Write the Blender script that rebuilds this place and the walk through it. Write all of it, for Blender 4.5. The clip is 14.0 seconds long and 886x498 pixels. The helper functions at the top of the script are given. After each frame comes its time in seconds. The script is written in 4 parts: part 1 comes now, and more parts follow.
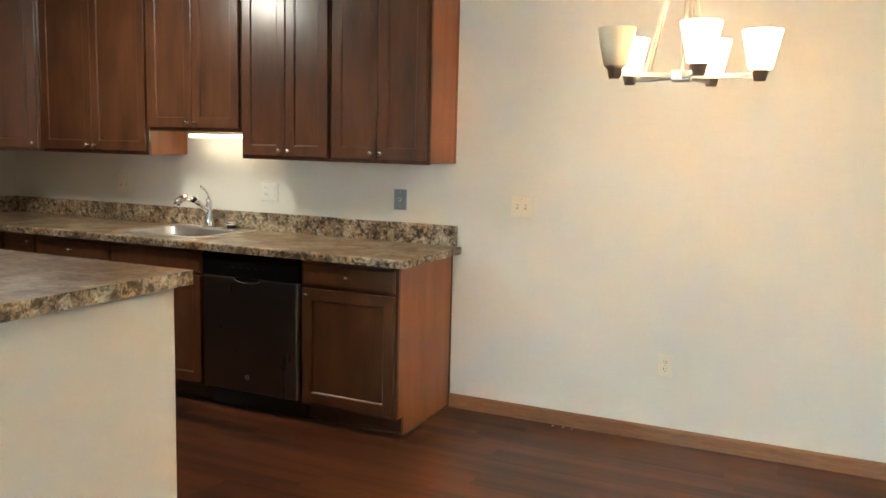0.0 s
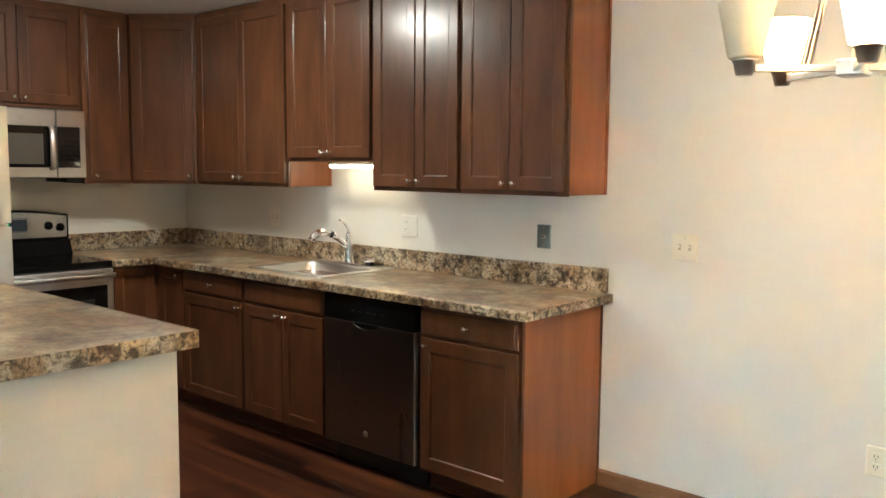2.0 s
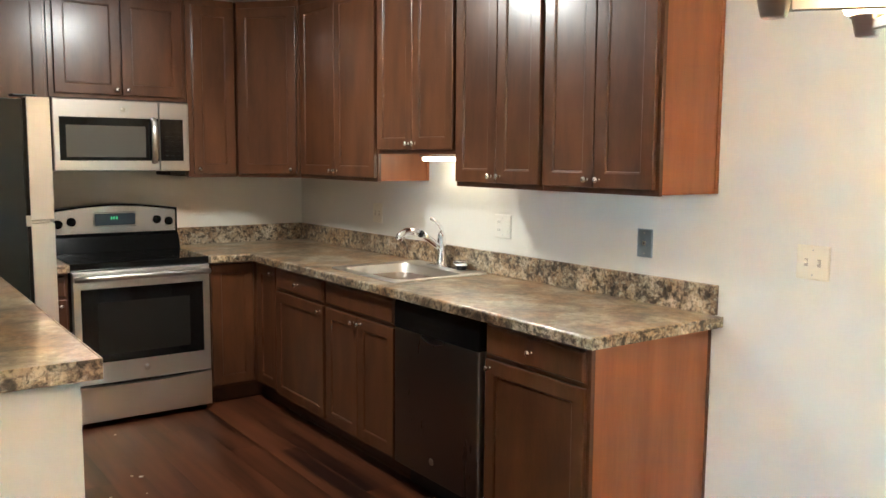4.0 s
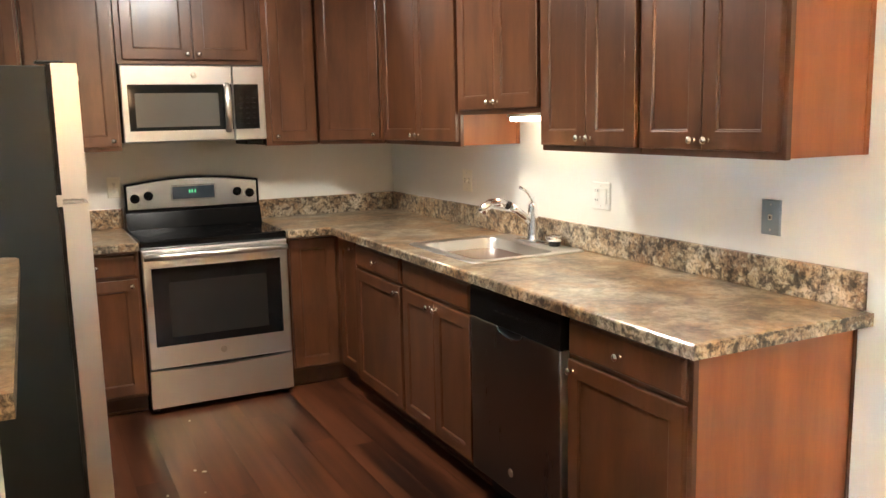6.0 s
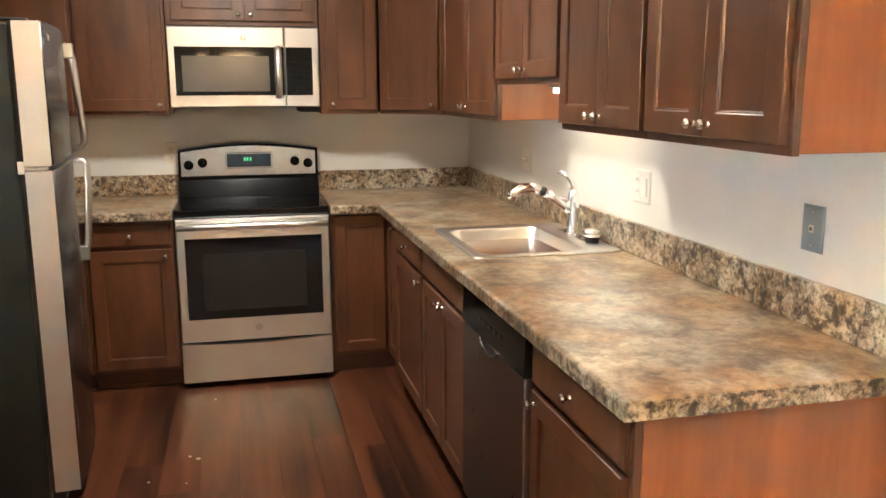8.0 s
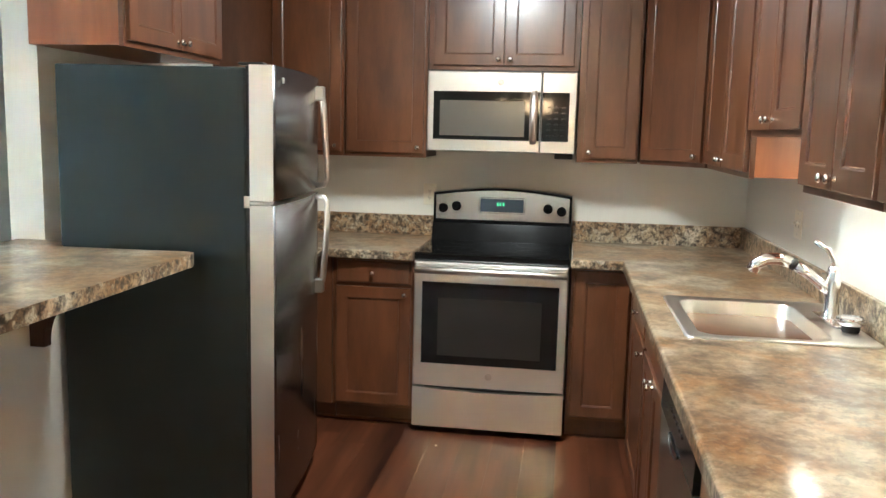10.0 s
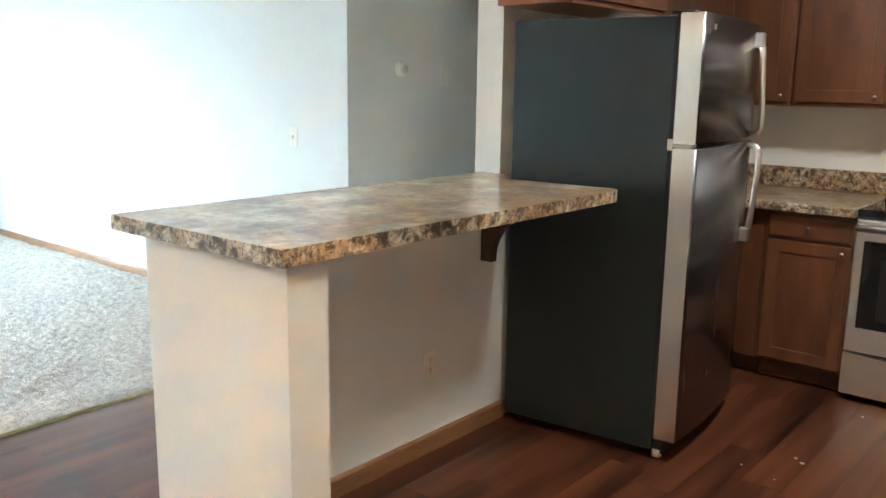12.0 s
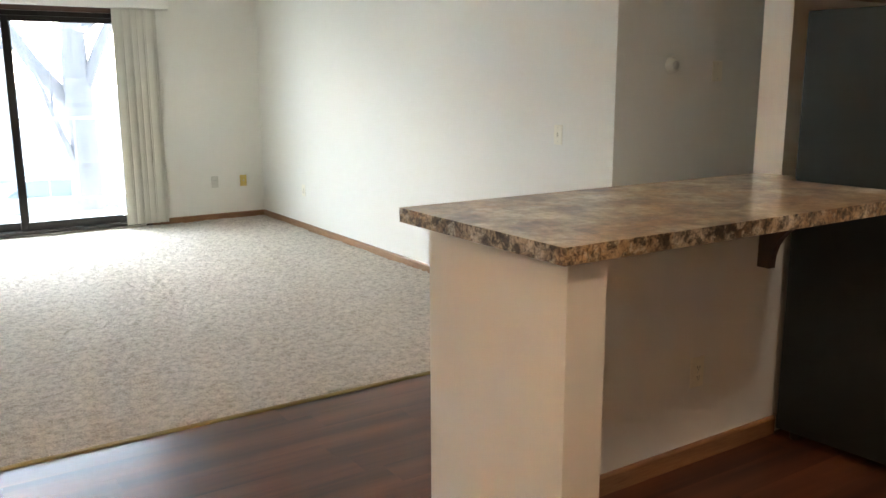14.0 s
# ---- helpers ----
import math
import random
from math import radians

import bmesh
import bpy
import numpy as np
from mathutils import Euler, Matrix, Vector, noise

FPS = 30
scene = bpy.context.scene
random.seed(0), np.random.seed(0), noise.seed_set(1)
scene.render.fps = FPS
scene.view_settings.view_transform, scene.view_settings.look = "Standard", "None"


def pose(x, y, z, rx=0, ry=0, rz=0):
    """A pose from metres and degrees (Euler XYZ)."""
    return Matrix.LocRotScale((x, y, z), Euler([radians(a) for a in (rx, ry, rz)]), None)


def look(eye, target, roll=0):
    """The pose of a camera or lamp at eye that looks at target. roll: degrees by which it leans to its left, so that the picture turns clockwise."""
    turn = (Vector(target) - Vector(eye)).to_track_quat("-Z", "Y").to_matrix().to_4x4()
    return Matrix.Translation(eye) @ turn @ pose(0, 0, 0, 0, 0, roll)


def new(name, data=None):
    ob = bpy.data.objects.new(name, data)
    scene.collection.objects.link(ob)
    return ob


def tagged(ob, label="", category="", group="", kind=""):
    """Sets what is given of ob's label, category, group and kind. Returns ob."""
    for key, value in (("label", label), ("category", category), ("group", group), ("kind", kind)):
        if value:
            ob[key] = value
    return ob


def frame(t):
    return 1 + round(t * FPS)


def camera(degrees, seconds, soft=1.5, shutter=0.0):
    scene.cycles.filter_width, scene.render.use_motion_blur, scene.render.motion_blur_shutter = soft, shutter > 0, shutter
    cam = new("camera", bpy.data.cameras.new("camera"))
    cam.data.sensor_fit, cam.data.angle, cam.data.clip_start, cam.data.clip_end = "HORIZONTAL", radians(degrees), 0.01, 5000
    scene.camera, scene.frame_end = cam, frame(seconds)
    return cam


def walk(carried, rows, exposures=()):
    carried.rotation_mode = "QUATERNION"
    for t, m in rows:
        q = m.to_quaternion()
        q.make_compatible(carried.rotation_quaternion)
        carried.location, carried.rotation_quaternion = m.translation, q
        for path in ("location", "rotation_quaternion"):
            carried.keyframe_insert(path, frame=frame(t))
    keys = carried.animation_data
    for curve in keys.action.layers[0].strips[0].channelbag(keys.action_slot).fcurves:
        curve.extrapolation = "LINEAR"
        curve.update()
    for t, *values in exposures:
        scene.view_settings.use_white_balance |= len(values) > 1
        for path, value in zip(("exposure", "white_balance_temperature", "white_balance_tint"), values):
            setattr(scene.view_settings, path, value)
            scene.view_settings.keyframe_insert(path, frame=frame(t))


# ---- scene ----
cam = camera(55.9, 14.0)
EXPOSURES = [(0, 4.3, 6050, 3), (1.5, 4.5, 6050, 3), (3, 4.58, 5500, 2), (6.5, 5.13, 6050, 9), (9.5, 5.18, 5650, 5), (10.5, 5.55, 4950, -3), (11.5, 5.37, 5100, 0), (12.3, 4.82, 5800, 8), (13, 4.42, 6600, 14), (14, 3.97, 6850, 17)]
PATH = [
    (0, (-0.089, 0.295, 1.468), (-0.925, 2.095, 1.22), 1.4),
    (0.5, (-0.019, 0.516, 1.473), (-1.019, 2.231, 1.233), 1.3),
    (1, (0.052, 0.71, 1.466), (-1.13, 2.301, 1.204), 1.9),
    (1.5, (0.015, 0.916, 1.476), (-1.237, 2.458, 1.245), 1.0),
    (2, (-0.016, 1.107, 1.482), (-1.325, 2.607, 1.288), 0.5),
    (2.5, (0.036, 1.281, 1.496), (-1.356, 2.706, 1.31), 1.5),
    (3, (0.077, 1.482, 1.497), (-1.391, 2.827, 1.305), 1.9),
    (3.5, (-0.002, 1.687, 1.501), (-1.537, 2.954, 1.299), 0.9),
    (4, (-0.037, 1.857, 1.491), (-1.657, 3.01, 1.274), 0.4),
    (4.2, (-0.024, 1.917, 1.49), (-1.687, 3.004, 1.263), 0.9),
    (6.3, (-0.414, 2.457, 1.497), (-2.203, 3.288, 1.17), -1.0),
    (6.5, (-0.438, 2.56, 1.501), (-2.244, 3.352, 1.164), -0.5),
    (7, (-0.479, 2.766, 1.491), (-2.315, 3.471, 1.126), -0.4),
    (7.2, (-0.507, 2.833, 1.498), (-2.348, 3.52, 1.122), -0.6),
    (9.3, (-0.644, 3.443, 1.48), (-2.615, 3.386, 1.147), 1.9),
    (9.5, (-0.687, 3.463, 1.489), (-2.657, 3.357, 1.16), 1.8),
    (10, (-0.783, 3.525, 1.501), (-2.742, 3.235, 1.222), 1.4),
    (10.5, (-0.79, 3.63, 1.496), (-2.675, 3.034, 1.191), 2.1),
    (11, (-0.714, 3.754, 1.463), (-2.481, 2.884, 1.118), 1.8),
    (11.5, (-0.681, 3.783, 1.457), (-2.317, 2.697, 1.078), 0.8),
    (12, (-0.645, 3.767, 1.447), (-2.151, 2.509, 1.06), 0.8),
    (12.5, (-0.633, 3.754, 1.45), (-1.976, 2.324, 1.063), 1.1),
    (13, (-0.608, 3.722, 1.454), (-1.813, 2.172, 1.069), 1.0),
    (13.5, (-0.583, 3.708, 1.45), (-1.695, 2.091, 1.063), 0.5),
    (14, (-0.574, 3.715, 1.452), (-1.645, 2.073, 1.055), -0.2),
]
walk(cam, [(t, look(eye, target, roll)) for t, eye, target, roll in PATH], EXPOSURES)


# ---- world and sun ----
world = bpy.data.worlds.new("world")
scene.world = world
world.use_nodes = True
wn = world.node_tree.nodes
sky = wn.new("ShaderNodeTexSky")
sky.sky_type, sky.sun_disc = "NISHITA", False
sky.sun_elevation, sky.sun_rotation = radians(23), radians(160)
sky.air_density, sky.dust_density, sky.ozone_density = 1.0, 0.4, 1.0
world.node_tree.links.new(sky.outputs["Color"], wn["Background"].inputs["Color"])
wn["Background"].inputs["Strength"].default_value = 0.15
sun = new("sun", bpy.data.lights.new("sun", "SUN"))
sun.data.energy, sun.data.angle, sun.data.color = 4.4, radians(130), (0.68, 0.88, 1.0)
sun.matrix_world = look((1.2, -14, 4.0), (-1.5, 0, 0.2))


# ---- materials ----
def mat(name, color, rough=0.5, metal=0.0, **kw):
    """A principled material with colour variation at two scales and bump."""
    m = bpy.data.materials.new(name)
    m.use_nodes = True
    nt = m.node_tree
    b = nt.nodes["Principled BSDF"]
    b.inputs["Base Color"].default_value = (*color, 1)
    b.inputs["Roughness"].default_value = rough
    b.inputs["Metallic"].default_value = metal
    if "coat" in kw:
        b.inputs["Coat Weight"].default_value = kw["coat"]
        b.inputs["Coat Roughness"].default_value = kw.get("coat_rough", 0.15)
    if "emit" in kw:
        b.inputs["Emission Color"].default_value = (*kw["emit"][0], 1)
        b.inputs["Emission Strength"].default_value = kw["emit"][1]
    if "dark" in kw or "bump" in kw or "rough_var" in kw:
        tc = nt.nodes.new("ShaderNodeTexCoord")
        mp = nt.nodes.new("ShaderNodeMapping")
        mp.inputs["Scale"].default_value = kw.get("stretch", (1, 1, 1))
        nt.links.new(tc.outputs["Object"], mp.inputs["Vector"])
        vec = mp.outputs["Vector"]
        if kw.get("shift"):
            info = nt.nodes.new("ShaderNodeObjectInfo")
            sc = nt.nodes.new("ShaderNodeVectorMath")
            sc.operation = "SCALE"
            cb = nt.nodes.new("ShaderNodeCombineXYZ")
            for k in ("X", "Y", "Z"):
                nt.links.new(info.outputs["Random"], cb.inputs[k])
            nt.links.new(cb.outputs["Vector"], sc.inputs[0])
            sc.inputs["Scale"].default_value = 37.0
            ad = nt.nodes.new("ShaderNodeVectorMath")
            nt.links.new(vec, ad.inputs[0])
            nt.links.new(sc.outputs["Vector"], ad.inputs[1])
            vec = ad.outputs["Vector"]
        big = nt.nodes.new("ShaderNodeTexNoise")
        big.inputs["Scale"].default_value = kw.get("big", 2.0)
        big.inputs["Detail"].default_value = kw.get("detail", 4)
        fine = nt.nodes.new("ShaderNodeTexNoise")
        fine.inputs["Scale"].default_value = kw.get("fine", 40.0)
        fine.inputs["Detail"].default_value = 6
        nt.links.new(vec, big.inputs["Vector"])
        nt.links.new(vec, fine.inputs["Vector"])
        mx = nt.nodes.new("ShaderNodeMath")
        mx.operation = "MULTIPLY_ADD"
        mx.inputs[1].default_value = kw.get("fine_share", 0.4)
        nt.links.new(fine.outputs["Fac"], mx.inputs[0])
        ml = nt.nodes.new("ShaderNodeMath")
        ml.operation = "MULTIPLY"
        ml.inputs[1].default_value = 1 - kw.get("fine_share", 0.4)
        nt.links.new(big.outputs["Fac"], ml.inputs[0])
        nt.links.new(ml.outputs["Value"], mx.inputs[2])
        if "dark" in kw:
            rp = nt.nodes.new("ShaderNodeValToRGB")
            rp.color_ramp.elements[0].position, rp.color_ramp.elements[1].position = kw.get("span", (0.32, 0.68))
            rp.color_ramp.elements[0].color = (*kw["dark"], 1)
            rp.color_ramp.elements[1].color = (*color, 1)
            nt.links.new(mx.outputs["Value"], rp.inputs["Fac"])
            nt.links.new(rp.outputs["Color"], b.inputs["Base Color"])
            if kw.get("vary"):
                hs = nt.nodes.new("ShaderNodeHueSaturation")
                inf = nt.nodes.new("ShaderNodeObjectInfo")
                mr = nt.nodes.new("ShaderNodeMapRange")
                mr.inputs["To Min"].default_value, mr.inputs["To Max"].default_value = 1 - kw["vary"], 1 + kw["vary"]
                nt.links.new(inf.outputs["Random"], mr.inputs["Value"])
                nt.links.new(mr.outputs["Result"], hs.inputs["Value"])
                nt.links.new(rp.outputs["Color"], hs.inputs["Color"])
                nt.links.new(hs.outputs["Color"], b.inputs["Base Color"])
        if "rough_var" in kw:
            rr = nt.nodes.new("ShaderNodeMapRange")
            rr.inputs["To Min"].default_value, rr.inputs["To Max"].default_value = rough - kw["rough_var"], rough + kw["rough_var"]
            rr.inputs["From Min"].default_value, rr.inputs["From Max"].default_value = 0.3, 0.7
            nt.links.new(mx.outputs["Value"], rr.inputs["Value"])
            nt.links.new(rr.outputs["Result"], b.inputs["Roughness"])
        if "bump" in kw:
            bp = nt.nodes.new("ShaderNodeBump")
            bp.inputs["Strength"].default_value = kw["bump"]
            bp.inputs["Distance"].default_value = kw.get("depth", 0.002)
            nt.links.new(fine.outputs["Fac"], bp.inputs["Height"])
            nt.links.new(bp.outputs["Normal"], b.inputs["Normal"])
    return m


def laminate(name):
    """Stone-patterned laminate: tan, cream and rust clouds, with flecks that show most on its upright edges; flat faces
    are muted to stand in for glare.
    """
    m = mat(name, (0.3, 0.2, 0.12), 0.28, coat=0.68, coat_rough=0.11)
    nt = m.node_tree
    b = nt.nodes["Principled BSDF"]
    tc = nt.nodes.new("ShaderNodeTexCoord")

    def cloud(scale, detail, warp, ruf):
        n = nt.nodes.new("ShaderNodeTexNoise")
        n.inputs["Scale"].default_value, n.inputs["Detail"].default_value = scale, detail
        n.inputs["Distortion"].default_value, n.inputs["Roughness"].default_value = warp, ruf
        nt.links.new(tc.outputs["Object"], n.inputs["Vector"])
        return n.outputs["Fac"]

    def ramp(fac, stops):
        r = nt.nodes.new("ShaderNodeValToRGB")
        e = r.color_ramp.elements
        e[0].position, e[0].color = stops[0][0], (*stops[0][1], 1)
        e[1].position, e[1].color = stops[-1][0], (*stops[-1][1], 1)
        for p, c in stops[1:-1]:
            e.new(p).color = (*c, 1)
        nt.links.new(fac, r.inputs["Fac"])
        return r.outputs["Color"]

    def blend(kind, fac, a, c):
        n = nt.nodes.new("ShaderNodeMix")
        n.data_type, n.blend_type = "RGBA", kind
        if isinstance(fac, float):
            n.inputs[0].default_value = fac
        else:
            nt.links.new(fac, n.inputs[0])
        nt.links.new(a, n.inputs[6])
        if isinstance(c, tuple):
            n.inputs[7].default_value = (*c, 1)
        else:
            nt.links.new(c, n.inputs[7])
        return n.outputs[2]

    def scaled(value, k, add=0.0):
        n = nt.nodes.new("ShaderNodeMath")
        n.operation = "MULTIPLY_ADD"
        nt.links.new(value, n.inputs[0])
        n.inputs[1].default_value, n.inputs[2].default_value = k, add
        return n.outputs["Value"]

    def times(a, c):
        n = nt.nodes.new("ShaderNodeMath")
        n.operation = "MULTIPLY"
        nt.links.new(a, n.inputs[0])
        nt.links.new(c, n.inputs[1])
        return n.outputs["Value"]

    # level faces get weaker flecks, as if washed out by reflected light
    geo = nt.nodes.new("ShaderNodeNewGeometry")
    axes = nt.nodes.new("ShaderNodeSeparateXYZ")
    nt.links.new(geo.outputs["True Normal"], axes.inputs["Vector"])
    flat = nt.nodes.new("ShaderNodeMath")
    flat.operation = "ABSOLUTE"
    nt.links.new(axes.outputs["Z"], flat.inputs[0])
    base = ramp(cloud(7.0, 7, 0.35, 0.58), [(0.30, (0.13, 0.085, 0.055)), (0.42, (0.36, 0.245, 0.145)), (0.53, (0.58, 0.45, 0.29)), (0.66, (0.78, 0.69, 0.53))])
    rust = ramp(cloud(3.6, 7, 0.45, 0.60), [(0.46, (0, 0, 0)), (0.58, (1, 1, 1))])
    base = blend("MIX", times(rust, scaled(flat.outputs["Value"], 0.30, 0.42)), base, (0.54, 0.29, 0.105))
    grey = ramp(cloud(3.8, 6, 0.8, 0.58), [(0.50, (0, 0, 0)), (0.64, (1, 1, 1))])
    base = blend("MIX", scaled(grey, 0.3), base, (0.42, 0.38, 0.29))
    smoke = ramp(cloud(4.6, 7, 0.55, 0.60), [(0.34, (0.15, 0.105, 0.075)), (0.54, (1, 1, 1))])
    base = blend("MULTIPLY", 0.70, base, smoke)
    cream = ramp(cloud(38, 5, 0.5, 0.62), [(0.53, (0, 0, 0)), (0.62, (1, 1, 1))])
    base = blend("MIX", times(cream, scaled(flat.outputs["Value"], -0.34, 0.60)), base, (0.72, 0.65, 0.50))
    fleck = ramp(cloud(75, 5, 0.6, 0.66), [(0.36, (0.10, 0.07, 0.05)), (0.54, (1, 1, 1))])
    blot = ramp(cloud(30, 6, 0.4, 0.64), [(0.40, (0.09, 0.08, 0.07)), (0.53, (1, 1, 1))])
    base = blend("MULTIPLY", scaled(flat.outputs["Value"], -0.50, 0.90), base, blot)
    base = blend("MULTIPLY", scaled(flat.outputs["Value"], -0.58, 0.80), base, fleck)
    nt.links.new(base, b.inputs["Base Color"])
    return m


def steel(name, color=(0.63, 0.62, 0.60), rough=0.3, across=(1, 1, 120)):
    m = mat(name, color, rough, 1.0, stretch=across, big=1.0, fine=12.0, bump=0.008, depth=0.0004, rough_var=0.015)
    return m


WALL = mat("wall_paint", (0.80, 0.775, 0.695), 0.75, dark=(0.77, 0.745, 0.665), big=1.2, fine=220, fine_share=0.5, bump=0.12, depth=0.001)
CEIL = mat("ceiling_paint", (0.86, 0.85, 0.82), 0.9, dark=(0.80, 0.79, 0.76), big=20, fine=120, bump=0.6, depth=0.004)
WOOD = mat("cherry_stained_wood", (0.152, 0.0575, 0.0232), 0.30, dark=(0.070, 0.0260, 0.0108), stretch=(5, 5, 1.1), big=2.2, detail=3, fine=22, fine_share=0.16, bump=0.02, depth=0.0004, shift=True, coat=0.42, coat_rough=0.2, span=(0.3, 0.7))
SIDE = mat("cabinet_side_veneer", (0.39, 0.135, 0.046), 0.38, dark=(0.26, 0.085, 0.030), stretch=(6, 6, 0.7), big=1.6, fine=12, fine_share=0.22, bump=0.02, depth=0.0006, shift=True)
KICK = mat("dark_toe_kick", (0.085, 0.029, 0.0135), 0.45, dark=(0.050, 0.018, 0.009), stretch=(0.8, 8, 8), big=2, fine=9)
OAK = mat("oak_trim", (0.34, 0.175, 0.075), 0.4, dark=(0.22, 0.10, 0.04), stretch=(3, 3, 30), big=2, fine=6, fine_share=0.5, bump=0.1, depth=0.0006)
CASING = mat("dark_stained_casing", (0.10, 0.042, 0.022), 0.4, dark=(0.06, 0.025, 0.014), stretch=(3, 3, 30), big=2, fine=6, bump=0.05)
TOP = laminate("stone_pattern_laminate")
PLANK = mat("vinyl_plank", (0.150, 0.050, 0.0215), 0.31, dark=(0.017, 0.0066, 0.0045), stretch=(0.30, 4.4, 4.4), big=2.1, detail=2, fine=10, fine_share=0.18, bump=0.01, depth=0.0004, shift=True, vary=0.07, span=(0.30, 0.70))
PLANK.node_tree.nodes["Principled BSDF"].inputs["Specular IOR Level"].default_value = 0.30
JOINT = mat("floor_joint", (0.03, 0.015, 0.01), 0.7, dark=(0.02, 0.01, 0.008))
CARPET = mat("beige_carpet", (0.69, 0.61, 0.51), 0.95, dark=(0.40, 0.34, 0.27), big=30, fine=115, fine_share=0.5, bump=1.0, depth=0.013, span=(0.37, 0.59))
STEEL = steel("brushed_steel")
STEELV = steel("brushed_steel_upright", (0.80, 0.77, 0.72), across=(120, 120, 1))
DARKST = steel("dark_stainless", (0.25, 0.24, 0.225), 0.22, (120, 120, 1))
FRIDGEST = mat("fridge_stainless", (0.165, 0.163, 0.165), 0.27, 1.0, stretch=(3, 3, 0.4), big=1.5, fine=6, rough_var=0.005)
OVENST = steel("oven_steel", (0.80, 0.78, 0.74), 0.34)
PANELST = mat("panel_steel", (0.47, 0.475, 0.485), 0.26, 1.0, rough_var=0.015, big=1.0, fine=60)
SLATE = mat("slate_steel", (0.235, 0.235, 0.225), 0.28, 1.0, stretch=(3, 3, 0.5), big=1.5, fine=8, rough_var=0.02)
KNOBST = mat("polished_nickel", (0.74, 0.70, 0.65), 0.24, 1.0, bump=0.03, fine=60, rough_var=0.04)
SATIN = mat("satin_nickel", (0.64, 0.61, 0.56), 0.3, 1.0, bump=0.03, fine=60, rough_var=0.04)
CHROME = mat("chrome", (0.90, 0.90, 0.91), 0.14, 1.0, rough_var=0.02, fine=30)
SINKST = mat("sink_steel", (0.82, 0.80, 0.75), 0.36, 1.0, big=3, fine=200, rough_var=0.04)
GREY = mat("fridge_side_paint", (0.018, 0.027, 0.028), 0.36, dark=(0.015, 0.022, 0.023), big=3, fine=320, bump=0.25, depth=0.0006)
BLACK = mat("black_enamel", (0.006, 0.006, 0.006), 0.15, rough_var=0.05, big=4, fine=60)
BLACK.node_tree.nodes["Principled BSDF"].inputs["Specular IOR Level"].default_value = 0.12
BLACKG = mat("black_glass", (0.006, 0.006, 0.006), 0.06, rough_var=0.03, big=3, fine=50)
BLACKG.node_tree.nodes["Principled BSDF"].inputs["Specular IOR Level"].default_value = 0.42
SMOKE = mat("smoked_window", (0.022, 0.020, 0.018), 0.12, rough_var=0.03, big=3, fine=300)
MESHWIN = mat("grey_mesh_window", (0.105, 0.096, 0.080), 0.16, rough_var=0.03, big=3, fine=300)
RUBBER = mat("black_plastic", (0.02, 0.02, 0.02), 0.55, rough_var=0.05, big=4, fine=90)
IVORY = mat("ivory_plastic", (0.84, 0.79, 0.64), 0.35, rough_var=0.05, big=5, fine=80)
WHITE = mat("white_plastic", (0.80, 0.77, 0.69), 0.4, rough_var=0.05, big=5, fine=80)
SHADE = mat("shadowed_slot", (0.52, 0.47, 0.37), 0.6, rough_var=0.05)
SLOT = mat("dark_slot", (0.05, 0.045, 0.04), 0.6, rough_var=0.05)
LCD = mat("display_glass", (0.035, 0.045, 0.06), 0.10, rough_var=0.03)
DIGIT = mat("green_digits", (0.05, 0.3, 0.12), 0.4, emit=((0.15, 1.0, 0.4), 0.03))
FROST = mat("frosted_glass_lit", (0.9, 0.82, 0.68), 0.5, emit=((1.0, 0.60, 0.29), 1.1))
BULB = mat("lamp_bulb_lit", (0.9, 0.85, 0.75), 0.4, emit=((1.0, 0.60, 0.29), 155.0))
FROSTOFF = mat("frosted_glass_unlit", (0.74, 0.65, 0.48), 0.45, dark=(0.68, 0.58, 0.41), big=8, fine=60)
DOME = mat("ceiling_dome_lit", (0.9, 0.88, 0.85), 0.5, emit=((1.0, 0.89, 0.76), 4.2))
STRIP = mat("light_strip", (0.9, 0.85, 0.75), 0.5, emit=((1.0, 0.78, 0.52), 0.58))
BRONZE = mat("dark_bronze_aluminium", (0.022, 0.018, 0.016), 0.4, 0.6, rough_var=0.06, fine=60)
VANE = mat("cream_vinyl_vane", (0.78, 0.75, 0.65), 0.5, dark=(0.72, 0.69, 0.59), stretch=(60, 60, 1), fine=6, bump=0.08)
GOLD = mat("brass_strip", (0.32, 0.235, 0.09), 0.4, 0.7, rough_var=0.08, fine=80)
GLASS = bpy.data.materials.new("clear_glass")
GLASS.use_nodes = True
gb = GLASS.node_tree.nodes["Principled BSDF"]
gb.inputs["Transmission Weight"].default_value, gb.inputs["Roughness"].default_value, gb.inputs["IOR"].default_value = 1.0, 0.0, 1.45
BARK = mat("grey_bark", (0.27, 0.265, 0.26), 0.9, dark=(0.20, 0.195, 0.19), stretch=(6, 6, 1), big=3, fine=20, bump=0.6, depth=0.02)
TARMAC = mat("pale_asphalt", (0.42, 0.42, 0.42), 0.9, dark=(0.33, 0.33, 0.33), big=0.3, fine=30, bump=0.3)
CONCRETE = mat("concrete", (0.42, 0.41, 0.39), 0.85, dark=(0.34, 0.33, 0.31), big=1.5, fine=40, bump=0.3)
IRON = mat("painted_iron", (0.45, 0.45, 0.44), 0.6, 0.0, rough_var=0.08)
# car glass and tyre colours are lightened to stand in for outdoor glare
CARGLASS = mat("car_glass", (0.20, 0.23, 0.23), 0.1, rough_var=0.03)
TYRE = mat("glare_pale_tyre", (0.22, 0.22, 0.21), 0.8, rough_var=0.05)
CARBODY = mat("grey_green_car_paint", (0.40, 0.46, 0.46), 0.2, 0.2, coat=0.8, coat_rough=0.05)
